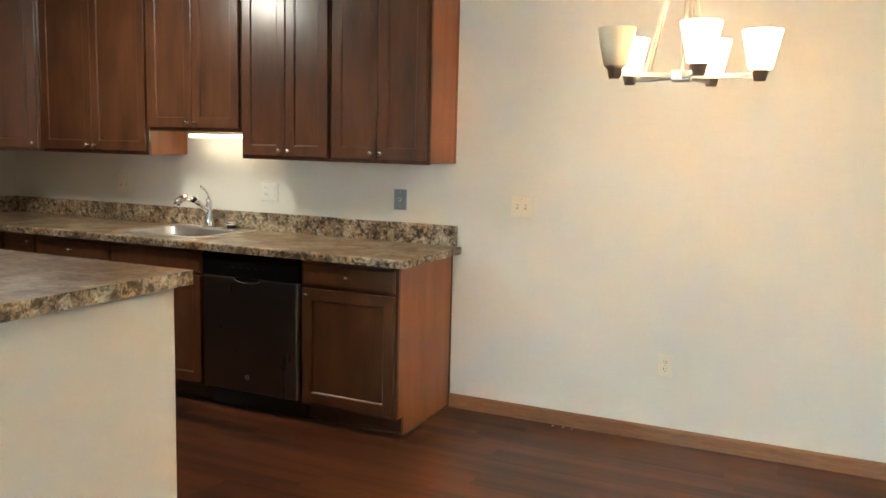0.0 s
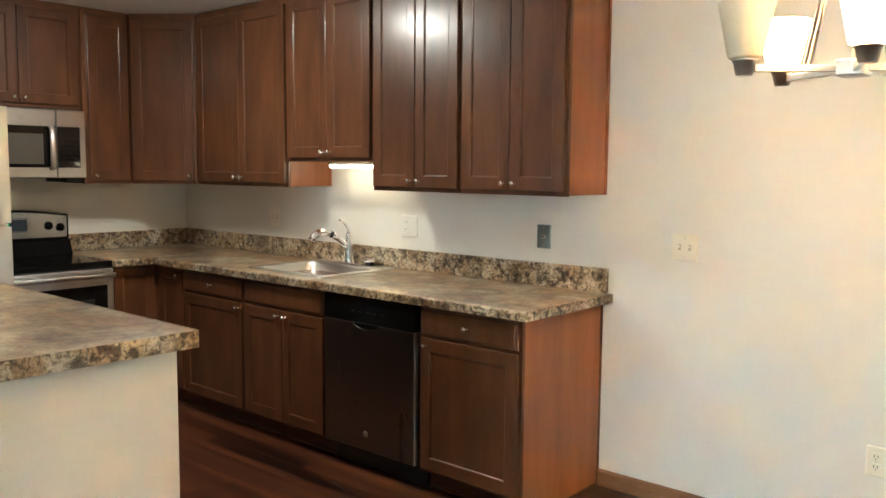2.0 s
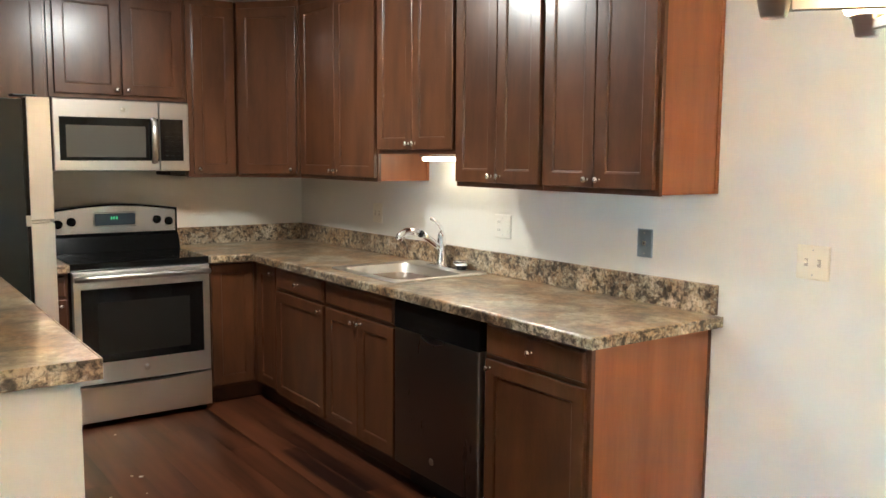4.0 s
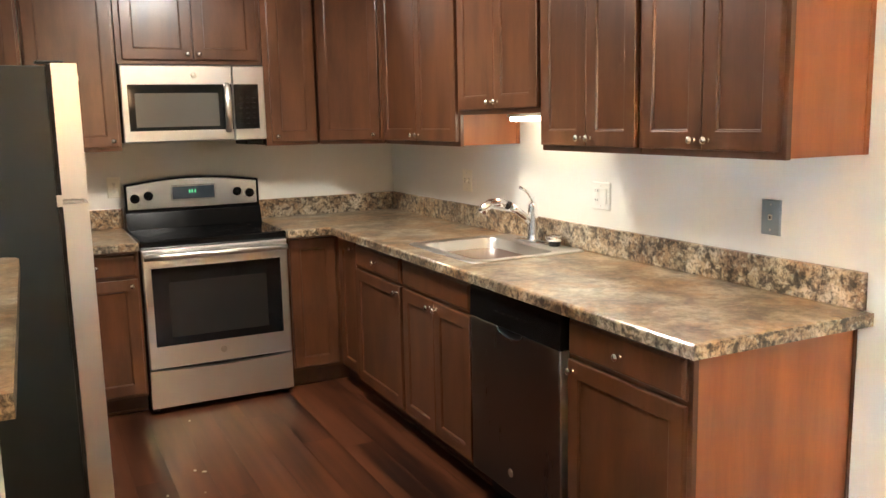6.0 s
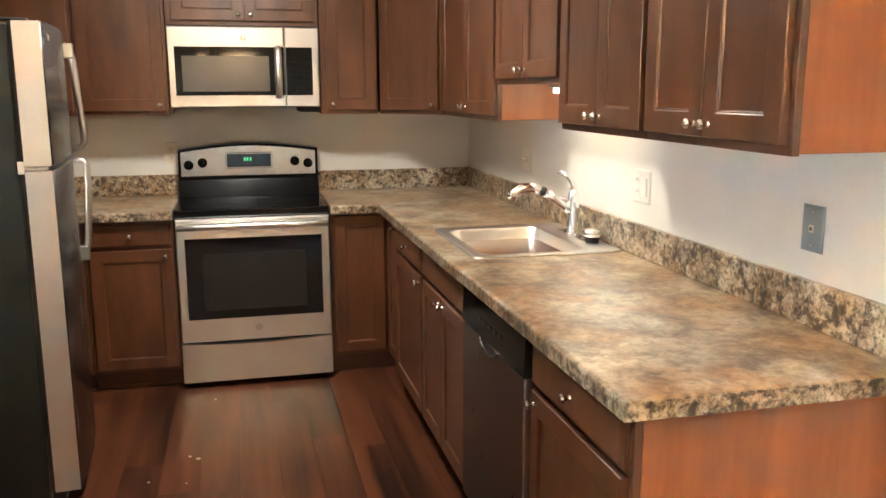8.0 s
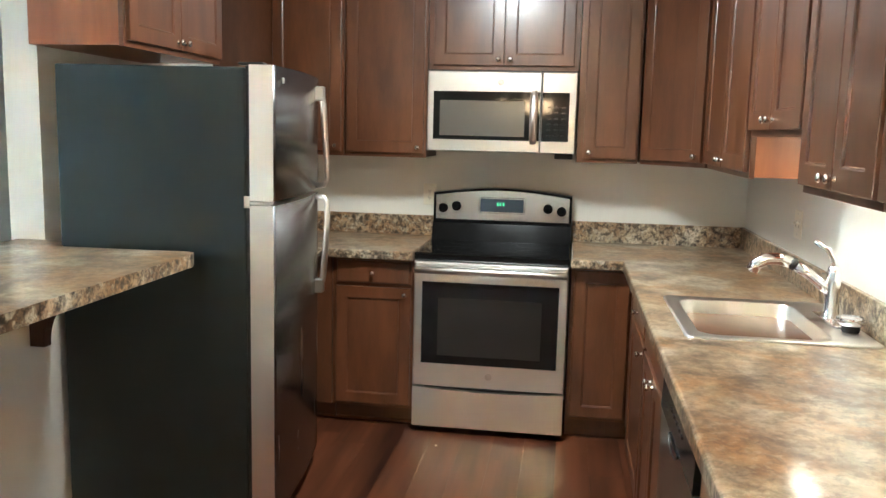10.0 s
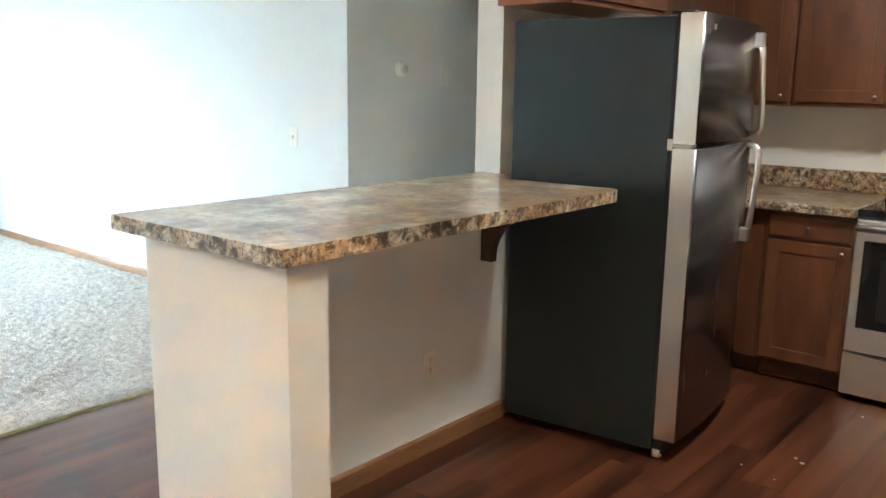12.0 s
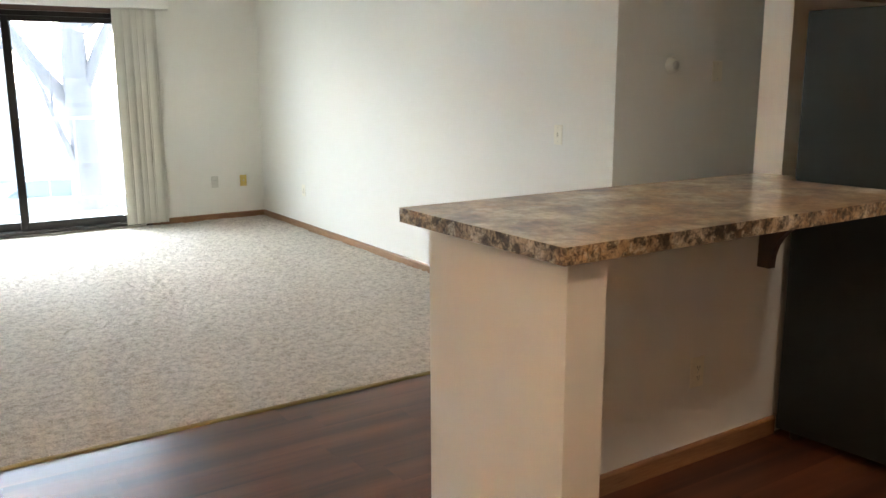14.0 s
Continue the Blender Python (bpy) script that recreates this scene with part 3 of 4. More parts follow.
# bar top on the half wall
bar = thing("bar_top", "raised brown stone-pattern laminate bar top on the half wall", "worktop")
bm = bmesh.new()
out = [(-1.852, 1.51), (-1.852, 2.273), (-3.43, 2.273), (-3.466, 2.262), (-3.486, 2.235), (-3.470, 1.748), (-3.603, 1.748), (-3.603, 1.51)]
extrude_profile(bm, [(x + (0.004 if x < -3.4 else -0.004) * (1 if x > -1.9 else 0), min(max(y, 1.514), 2.269)) for x, y in out], "z", 1.024, 1.0665)
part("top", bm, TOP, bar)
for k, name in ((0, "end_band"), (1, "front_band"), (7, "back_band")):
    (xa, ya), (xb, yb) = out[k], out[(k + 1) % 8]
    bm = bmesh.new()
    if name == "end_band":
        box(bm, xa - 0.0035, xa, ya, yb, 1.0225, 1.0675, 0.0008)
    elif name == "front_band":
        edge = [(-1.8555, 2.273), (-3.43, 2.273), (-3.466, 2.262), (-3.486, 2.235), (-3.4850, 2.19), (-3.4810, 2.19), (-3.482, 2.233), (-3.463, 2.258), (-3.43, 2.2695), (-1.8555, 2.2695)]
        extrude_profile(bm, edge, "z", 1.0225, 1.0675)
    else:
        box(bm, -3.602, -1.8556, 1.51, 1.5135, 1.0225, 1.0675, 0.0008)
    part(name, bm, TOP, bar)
# corbel
bm = bmesh.new()
prof = [(HW + 0.001, 1.021), (HW + 0.001, 0.735), (HW + 0.055, 0.735)]
prof += [(HW + 0.055 + 0.25 * (1 - math.cos(radians(a))), 0.755 + 0.20 * math.sin(radians(a))) for a in range(0, 91, 10)]
prof += [(HW + 0.325, 0.965), (HW + 0.325, 1.021)]
extrude_profile(bm, prof, "x", -3.375, -3.337)
tagged(part("corbel", bm, WOOD), "dark cherry curved wooden bracket under the bar top", "bracket")

# ---- sink ----
sink = thing("kitchen_sink", "single-bowl stainless steel drop-in sink", "sink")
bx0, bx1, by0, by1 = -3.865, -3.315, 3.935, 4.325


def rounded_loops(bm, steps):
    """Rounded rectangles (x0, x1, y0, y1, corner, z) joined one to the next."""
    loops = []
    for x0, x1, y0, y1, r, z in steps:
        ring = []
        for cx, cy, a0 in ((x1 - r, y1 - r, 0), (x0 + r, y1 - r, 90), (x0 + r, y0 + r, 180), (x1 - r, y0 + r, 270)):
            for k in range(9):
                t = radians(a0 + 11.25 * k)
                ring.append(bm.verts.new((cx + r * math.cos(t), cy + r * math.sin(t), z)))
        loops.append(ring)
    for p, q in zip(loops, loops[1:]):
        for k in range(len(p)):
            bm.faces.new((p[k], p[(k + 1) % len(p)], q[(k + 1) % len(q)], q[k])).smooth = True
    return loops


ox0, ox1, oy0, oy1 = -3.915, -3.268, 3.888, 4.446
bm = bmesh.new()
rounded_loops(bm, [(ox0, ox1, oy0, oy1, 0.030, TZ1 + 0.0005), (ox0 + 0.001, ox1 - 0.001, oy0 + 0.001, oy1 - 0.001, 0.029, TZ1 + 0.005),
                   (ox0 + 0.005, ox1 - 0.005, oy0 + 0.005, oy1 - 0.005, 0.025, TZ1 + 0.0075), (ox0 + 0.012, ox1 - 0.012, oy0 + 0.012, oy1 - 0.012, 0.022, TZ1 + 0.0065),
                   (bx0 - 0.006, bx1 + 0.006, by0 - 0.006, by1 + 0.006, 0.066, TZ1 + 0.0065), (bx0, bx1, by0, by1, 0.060, TZ1 + 0.003)])
part("rim", bm, SINKST, sink)
bm = bmesh.new()
steps = [(bx0 + e, bx1 - e, by0 + e, by1 - e, r, z) for e, z, r in ((0.0, TZ1 + 0.003, 0.06), (0.004, TZ1 - 0.006, 0.062), (0.014, TZ1 - 0.13, 0.075), (0.024, TZ1 - 0.158, 0.080), (0.045, TZ1 - 0.174, 0.080), (0.08, TZ1 - 0.178, 0.07))]
loops = rounded_loops(bm, steps)
bm.faces.new(loops[-1])
part("bowl", bm, SINKST, sink)
part("drain", lathe(bmesh.new(), [(0.0, 0.004), (0.02, 0.004), (0.04, 0.006), (0.045, 0.002), (0.045, 0.0)], Matrix.Translation((-3.59, 4.14, TZ1 - 0.178))), CHROME, sink)

faucet = thing("faucet", "chrome single-lever pull-out kitchen faucet", "faucet", Matrix.Translation((-3.60, 4.385, TZ1 + 0.007)))
part("base_plate", boxed(-0.12, 0.12, -0.026, 0.026, 0.0, 0.008, 0.006, 2), CHROME, faucet)
part("body", lathe(bmesh.new(), [(0.0, 0.008), (0.030, 0.008), (0.028, 0.016), (0.024, 0.04), (0.0225, 0.13), (0.022, 0.16), (0.018, 0.178), (0.0, 0.185)]), CHROME, faucet)
part("spout", tube(bmesh.new(), [(0, -0.005, 0.09), (-0.004, -0.035, 0.118), (-0.010, -0.075, 0.150), (-0.016, -0.115, 0.175)], [0.016, 0.017, 0.0175, 0.0185], 16), CHROME, faucet)
part("spray_ring", tube(bmesh.new(), [(-0.016, -0.115, 0.175), (-0.0185, -0.128, 0.181)], 0.0195, 16), RUBBER, faucet, "black ring of the spray head")
part("spray_head", tube(bmesh.new(), [(-0.0185, -0.128, 0.181), (-0.024, -0.165, 0.193), (-0.030, -0.205, 0.190), (-0.036, -0.235, 0.170), (-0.039, -0.247, 0.148)], [0.019, 0.0205, 0.021, 0.021, 0.0215], 16), CHROME, faucet)
part("lever", tube(bmesh.new(), [(0, 0, 0.168), (0, -0.002, 0.20), (-0.006, -0.022, 0.232), (-0.014, -0.062, 0.256)], [0.015, 0.0115, 0.009, 0.0075], 12, flat=0.7), CHROME, faucet)
st = thing("sink_strainer", "small metal sink strainer basket on the sink rim", "strainer", Matrix.Translation((-3.445, 4.40, TZ1 + 0.007)))
part("basket", lathe(bmesh.new(), [(0.0, 0.0), (0.024, 0.0), (0.026, 0.004), (0.027, 0.02)]), RUBBER, st, "black rubber base")
part("cup", lathe(bmesh.new(), [(0.027, 0.0205), (0.036, 0.024), (0.043, 0.034), (0.044, 0.045), (0.040, 0.047), (0.030, 0.040), (0.0, 0.038)]), CHROME, st)

# under-cabinet light
ul = thing("under_cabinet_light", "slim lit light bar under the cabinet above the sink", "light", Matrix.Translation((-3.47, 4.355, 1.507)))
part("housing", boxed(-0.245, 0.245, -0.034, 0.034, -0.012, -0.0005, 0.002), WHITE, ul)
part("diffuser", boxed(-0.24, 0.24, -0.024, 0.024, -0.033, -0.0125, 0.006, 3), STRIP, ul, "glowing warm white diffuser")

# ---- dishwasher ----
dw_ = thing("dishwasher", "dark stainless dishwasher with a black control panel", "dishwasher", at(-3.168, BF))
part("body", boxed(0.004, 0.626, 0.012, 0.60, 0.10, 0.868), RUBBER, dw_)
part("door", boxed(0.006, 0.616, -0.028, 0.011, 0.118, 0.738, 0.005, 2), SLATE, dw_)
part("edge_trim", boxed(0.6165, 0.6215, -0.026, 0.008, 0.118, 0.738, 0.0015), STEELV, dw_, "bright steel door edge")
bm = bmesh.new()
extrude_profile(bm, [(-0.030, 0.740), (0.011, 0.740), (0.011, 0.866), (-0.018, 0.866), (-0.026, 0.850)], "x", 0.006, 0.622)
part("control_panel", bm, BLACK, dw_)
bm = bmesh.new()
pr = [(0.31 + 0.085 * math.cos(radians(180 + t)), 0.7385 + 0.026 * math.sin(radians(180 + t))) for t in range(0, 181, 15)]
extrude_profile(bm, pr, "y", -0.034, -0.0285)
part("handle_pocket", bm, BLACK, dw_, "black curved finger pull")
part("handle_lip", tube(bmesh.new(), [(x, -0.034, z) for x, z in pr], 0.0022, 8), DARKST, dw_)
for k in range(5):
    part("button", boxed(0.20 + 0.05 * k, 0.222 + 0.05 * k, -0.0305, -0.0275, 0.79, 0.797), SMOKE, dw_)
part("badge", lathe(bmesh.new(), [(0.0, 0.003), (0.014, 0.003), (0.016, 0.001), (0.016, 0.0)], Matrix.Translation((0.30, -0.028, 0.20)) @ Matrix.Rotation(radians(90), 4, "X")), SATIN, dw_, "small round metal badge")
part("toe_panel", boxed(0.006, 0.622, 0.06, 0.075, 0.0, 0.099), RUBBER, dw_)

# ---- range ----
rg = thing("range", "stainless steel electric range with a black glass top", "range", at(-4.785, 2.793, 90))
RW = 0.757
part("body", boxed(0.002, RW - 0.002, 0.0, 0.60, 0.03, 0.872), RUBBER, rg)
for x in (0.03, RW - 0.03):
    for y in (0.05, 0.55):
        part("foot", lathe(bmesh.new(), [(0.0, 0.0), (0.018, 0.0), (0.018, 0.0295), (0.0, 0.0295)], Matrix.Translation((x, y, 0)), 10), RUBBER, rg)
part("cooktop", boxed(0.0, RW, -0.012, 0.565, 0.8725, 0.912, 0.006, 2), BLACKG, rg)
for x, y, r in ((0.19, 0.15, 0.10), (0.57, 0.15, 0.085), (0.19, 0.42, 0.075), (0.57, 0.42, 0.10)):
    part("burner_ring", lathe(bmesh.new(), [(r - 0.003, 0.0), (r - 0.003, 0.0006), (r, 0.0006), (r, 0.0)], Matrix.Translation((x, y, 0.912)), 40), SMOKE, rg, "faint grey burner mark")
door = part("oven_door", rings(bmesh.new(), 0.004, RW - 0.004, 0.245, 0.868, [(0.0, 0.0), (0.0, -0.022), (0.006, -0.028)]), OVENST, rg)
bm = rings(bmesh.new(), 0.045, RW - 0.045, 0.362, 0.772, [(0.0, -0.0283), (0.002, -0.031)])
part("oven_glass", bm, BLACKG, door, "black oven door glass")
part("oven_window", rings(bmesh.new(), 0.125, RW - 0.125, 0.405, 0.695, [(0.0, -0.0312), (0.001, -0.0322)]), SMOKE, door, "smoked inner window")
bm = tube(bmesh.new(), [(0.012, -0.062, 0.832), (0.10, -0.069, 0.835), (RW / 2, -0.072, 0.836), (RW - 0.10, -0.069, 0.835), (RW - 0.012, -0.062, 0.832)], [0.015, 0.017, 0.0175, 0.017, 0.015], 14)
hd = part("handle", bm, STEEL, door)
for x in (0.03, RW - 0.03):
    part("handle_post", boxed(x - 0.014, x + 0.014, -0.058, -0.0283, 0.822, 0.846, 0.003), STEEL, door)
part("badge", lathe(bmesh.new(), [(0.0, 0.003), (0.015, 0.003), (0.017, 0.001), (0.017, 0.0)], Matrix.Translation((RW / 2 + 0.005, -0.028, 0.308)) @ Matrix.Rotation(radians(90), 4, "X")), SATIN, door, "small round metal badge")
bm = bmesh.new()
arc = [(0.004 + (RW - 0.008) * k / 16, 0.238 - 0.014 * math.sin(math.pi * k / 16)) for k in range(17)]
extrude_profile(bm, [(0.004, 0.035), (RW - 0.004, 0.035)] + arc[::-1], "y", -0.026, -0.0005)
part("storage_drawer", bm, OVENST, rg)
bm = bmesh.new()
extrude_profile(bm, [(0.566, 0.875), (0.50, 0.913), (0.535, 1.005), (0.545, 1.01), (0.655, 1.01), (0.655, 0.875)], "x", 0.0, RW)
part("backguard_base", bm, BLACK, rg)
top = [(RW * k / 16, 1.168 + 0.032 * math.sin(math.pi * k / 16)) for k in range(17)]
bm = bmesh.new()
extrude_profile(bm, [(0.0, 1.0105), (RW, 1.0105)] + top[::-1], "y", 0.552, 0.640)
bg = part("backguard", bm, BLACK, rg)
top = [(0.014 + (RW - 0.028) * k / 16, 1.155 + 0.032 * math.sin(math.pi * k / 16)) for k in range(17)]
bm = bmesh.new()
extrude_profile(bm, [(0.014, 1.024), (RW - 0.014, 1.024)] + top[::-1], "y", 0.546, 0.5515)
part("control_panel", bm, PANELST, bg, "brushed steel control panel")
part("display_frame", rings(bmesh.new(), 0.252, 0.505, 1.062, 1.150, [(0.0, 0.5458), (0.003, 0.542)]), PANELST, bg)
part("display", rings(bmesh.new(), 0.260, 0.497, 1.070, 1.142, [(0.0, 0.5418), (0.001, 0.540)]), LCD, bg, "dark blue display window")
for k, x in enumerate((0.352, 0.366, 0.383)):
    part("digit", boxed(x, x + 0.008, 0.5388, 0.5398, 1.105, 1.122), DIGIT, bg, "green lit clock digit")
for x in (0.055, 0.128, RW - 0.128, RW - 0.055):
    m = Matrix.Translation((x, 0.546, 1.085 + (0.012 if 0.1 < x < 0.65 else 0.0))) @ Matrix.Rotation(radians(90), 4, "X")
    kn = part("knob", lathe(bmesh.new(), [(0.0, 0.0), (0.026, 0.0), (0.026, 0.006), (0.020, 0.008), (0.018, 0.026), (0.015, 0.029), (0.0, 0.029)], m, 24), BLACK, bg, "black control knob")
    part("knob_grip", boxed(x - 0.004, x + 0.004, 0.508, 0.518, m.translation.z - 0.015, m.translation.z + 0.022, 0.002), BLACK, kn)

# ---- microwave ----
mw = thing("microwave", "stainless steel over-the-range microwave with a dark window", "microwave", at(-5.062, 2.792, 90))
MW = 0.757
part("body", boxed(0.0, MW, 0.022, 0.386, 1.402, 1.8135, 0.003), RUBBER, mw)
part("vent_hood", boxed(0.655, MW - 0.008, 0.06, 0.34, 1.374, 1.4015, 0.004), RUBBER, mw, "black vent underneath")
mdoor = part("door", rings(bmesh.new(), 0.0, 0.578, 1.402, 1.806, [(0.0, 0.0215), (0.0, 0.006), (0.005, 0.0)]), STEEL, mw)
part("door_glass", rings(bmesh.new(), 0.032, 0.575, 1.462, 1.706, [(0.0, -0.0002), (0.002, -0.003)]), BLACKG, mdoor, "black glass door front")
part("window_mesh", rings(bmesh.new(), 0.066, 0.500, 1.482, 1.660, [(0.0, -0.0032), (0.001, -0.004)]), MESHWIN, mdoor, "grey see-through window")
part("handle", tube(bmesh.new(), [(0.545, -0.004, 1.452), (0.545, -0.030, 1.475), (0.545, -0.036, 1.58), (0.545, -0.030, 1.685), (0.545, -0.004, 1.708)], [0.017, 0.019, 0.020, 0.019, 0.017], 14, flat=0.6), STEELV, mdoor)
part("control_side", rings(bmesh.new(), 0.582, MW, 1.402, 1.806, [(0.0, 0.0215), (0.0, 0.006), (0.005, 0.0)]), STEEL, mw)
part("keypad", rings(bmesh.new(), 0.586, MW - 0.036, 1.462, 1.706, [(0.0, -0.0002), (0.002, -0.003)]), BLACKG, mw, "black glass keypad")
for r in range(6):
    for k in range(3):
        part("key_mark", boxed(0.612 + 0.036 * k, 0.630 + 0.036 * k, -0.0036, -0.0031, 1.49 + 0.028 * r, 1.4945 + 0.028 * r), SMOKE, mw)
part("badge", lathe(bmesh.new(), [(0.0, 0.003), (0.013, 0.003), (0.015, 0.001), (0.015, 0.0)], Matrix.Translation((0.375, 0.0, 1.752)) @ Matrix.Rotation(radians(90), 4, "X")), SATIN, mdoor, "small round metal badge")

# ---- fridge, facing the sink wall ----
fr = thing("fridge", "stainless top-freezer fridge with dark grey sides", "fridge", at(-3.566, 2.411, 185.2))
FW = 0.745
part("body", boxed(0.0, FW, 0.0, 0.672, 0.03, 1.703, 0.006, 2), GREY, fr)
part("base_grille", boxed(0.02, FW - 0.02, -0.045, -0.001, 0.015, 0.075, 0.003), RUBBER, fr)
for x in (0.03, FW - 0.03):
    part("foot", lathe(bmesh.new(), [(0.0, 0.0), (0.02, 0.0), (0.02, 0.03), (0.0, 0.03)], Matrix.Translation((x, -0.02, 0)), 10), WHITE, fr)
    part("foot", lathe(bmesh.new(), [(0.0, 0.0), (0.02, 0.0), (0.02, 0.0295), (0.0, 0.0295)], Matrix.Translation((x, 0.6, 0)), 10), RUBBER, fr)


def fridge_door(z0, z1, label):
    """A door with steel edges and a front that bulges in plan."""
    n = 24
    front = [(FW * k / n, -0.098 - 0.022 * (1 - (2 * k / n - 1) ** 2)) for k in range(n + 1)]
    gas = part("gasket", boxed(0.006, FW - 0.006, -0.0135, -0.0005, z0 + 0.004, z1 - 0.004), RUBBER, fr)
    bm = bmesh.new()
    extrude_profile(bm, [(0.0, -0.014), (FW, -0.014)] + front[::-1], "z", z0, z1)
    bmesh.ops.recalc_face_normals(bm, faces=bm.faces)
    bm.normal_update()
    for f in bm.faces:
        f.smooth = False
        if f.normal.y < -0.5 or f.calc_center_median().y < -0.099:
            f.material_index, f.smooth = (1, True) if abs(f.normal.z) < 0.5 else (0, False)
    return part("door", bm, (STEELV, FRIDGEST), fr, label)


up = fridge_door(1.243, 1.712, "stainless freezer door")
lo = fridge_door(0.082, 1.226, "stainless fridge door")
hx = FW - 0.08
part("handle", tube(bmesh.new(), [(hx, -0.105, 1.665), (hx, -0.125, 1.655), (hx, -0.138, 1.60), (hx, -0.145, 1.48), (hx, -0.154, 1.35), (hx, -0.156, 1.285), (hx, -0.142, 1.262), (hx, -0.105, 1.258)], [0.015, 0.016, 0.014, 0.013, 0.013, 0.013, 0.012, 0.012], 12), STEELV, up)
part("handle_cap", boxed(hx - 0.021, hx + 0.021, -0.142, -0.104, 1.615, 1.675, 0.004), STEEL, up)
part("handle", tube(bmesh.new(), [(hx, -0.105, 1.212), (hx, -0.142, 1.208), (hx, -0.156, 1.185), (hx, -0.156, 1.10), (hx, -0.149, 0.98), (hx, -0.138, 0.86), (hx, -0.125, 0.82), (hx, -0.105, 0.812)], [0.012, 0.012, 0.013, 0.013, 0.013, 0.014, 0.016, 0.015], 12), STEELV, lo)
part("handle_cap", boxed(hx - 0.021, hx + 0.021, -0.142, -0.104, 0.795, 0.855, 0.004), STEEL, lo)
part("badge", boxed(0.085, 0.10, -0.1135, -0.1075, 1.655, 1.675, 0.001), SATIN, up, "small square badge")
part("hinge", boxed(0.004, 0.05, -0.085, -0.002, 1.2285, 1.2405, 0.002), SATIN, fr, "middle door hinge")
part("hinge_plate", boxed(-0.004, -0.0005, -0.014, 0.006, 1.218, 1.260, 0.001), WHITE, fr)
part("top_hinge", boxed(0.02, 0.07, -0.06, 0.03, 1.7125, 1.722, 0.003), RUBBER, fr)

# ---- wall plates ----
def plate(m, w, h, material, label, kind_, category="switch"):
    """A cover plate on a wall, facing local -y, centred on the origin."""
    p = thing({"switch": "light_switch", "outlet": "wall_outlet", "jack": "wall_jack"}.get(kind_, "wall_plate"), label, category, m)
    part("cover", rings(bmesh.new(), -w / 2, w / 2, -h / 2, h / 2, [(0.0, -0.0005), (0.0, -0.003), (0.004, -0.006)]), material, p)
    n = max(1, round(w / 0.055) if w > 0.1 else 1)
    for k in range(n):
        cx = (k - (n - 1) / 2) * 0.046
        if kind_ == "switch":
            part("toggle_slot", boxed(cx - 0.006, cx + 0.006, -0.0068, -0.0061, -0.013, 0.013), SHADE, p)
            part("toggle", boxed(cx - 0.0045, cx + 0.0045, -0.017, -0.0069, -0.002, 0.009, 0.0015), material, p)
        elif kind_ == "outlet":
            for s in (-0.02, 0.02):
                f = part("socket_face", boxed(cx - 0.0165, cx + 0.0165, -0.0085, -0.0061, s - 0.014, s + 0.014, 0.001), material, p)
                for dx in (-0.006, 0.006):
                    part("slot", boxed(cx + dx - 0.0012, cx + dx + 0.0012, -0.0092, -0.0086, s - 0.003, s + 0.007), SLOT, f)
                part("slot", boxed(cx - 0.002, cx + 0.002, -0.0092, -0.0086, s - 0.0105, s - 0.0065), SLOT, f)
        elif kind_ == "rocker":
            part("rocker", boxed(cx - 0.0165, cx + 0.0165, -0.0095, -0.0061, -0.033, 0.033, 0.002), material, p)
        elif kind_ == "jack":
            part("jack", boxed(cx - 0.008, cx + 0.008, -0.009, -0.0061, -0.009, 0.009, 0.001), IVORY, p)
            part("slot", boxed(cx - 0.004, cx + 0.004, -0.0095, -0.0091, -0.005, 0.005), SLOT, p)
    for s in ((-1, 1) if kind_ != "outlet" else (0,)):
        part("screw", lathe(bmesh.new(), [(0.0, 0.0012), (0.003, 0.001), (0.0035, 0.0)], Matrix.Translation((0, -0.006, s * h * 0.36)) @ Matrix.Rotation(radians(90), 4, "X"), 8), SATIN, p)
    return p


pl = lambda x, z, y=WY, a=0: Matrix.Translation((x, y, z)) @ Matrix.Rotation(radians(a), 4, "Z")
BEIGE = mat("beige_plastic", (0.58, 0.56, 0.47), 0.4, rough_var=0.05)
STEELPL = mat("grey_metal_plate", (0.33, 0.385, 0.405), 0.4, 0.7, rough_var=0.06)
plate(pl(-1.577, 1.151), 0.118, 0.116, IVORY, "ivory double toggle switch plate", "switch")
plate(pl(-0.786, 0.398), 0.072, 0.115, IVORY, "ivory duplex outlet near the floor", "outlet", "outlet")
plate(pl(-2.303, 1.154), 0.079, 0.115, STEELPL, "grey metal telephone jack plate", "jack", "wall jack")
sp = plate(pl(-3.203, 1.158), 0.122, 0.116, WHITE, "white combination switch and outlet plate", "none")
part("rocker", boxed(0.008, 0.042, -0.0095, -0.0061, -0.033, 0.033, 0.002), WHITE, sp)
for s in (-0.02, 0.02):
    f = part("socket_face", boxed(-0.042, -0.009, -0.0085, -0.0061, s - 0.014, s + 0.014, 0.001), WHITE, sp)
    part("slot", boxed(-0.034, -0.0318, -0.0092, -0.0086, s - 0.003, s + 0.007), SLOT, f)
    part("slot", boxed(-0.020, -0.0178, -0.0092, -0.0086, s - 0.003, s + 0.007), SLOT, f)
plate(pl(-4.40, 1.156), 0.105, 0.118, IVORY, "ivory toggle switch plate in the corner", "switch")
plate(Matrix.Translation((WX, 2.752, 1.147)) @ Matrix.Rotation(radians(90), 4, "Z"), 0.072, 0.118, IVORY, "ivory outlet beside the range", "outlet", "outlet")
plate(pl(-3.02, 0.365, HW, 180), 0.072, 0.118, IVORY, "ivory outlet on the half wall", "outlet", "outlet")
plate(Matrix.Translation((LX, -0.10, 1.13)) @ Matrix.Rotation(radians(90), 4, "Z"), 0.072, 0.116, IVORY, "ivory toggle switch on the living room wall", "switch")
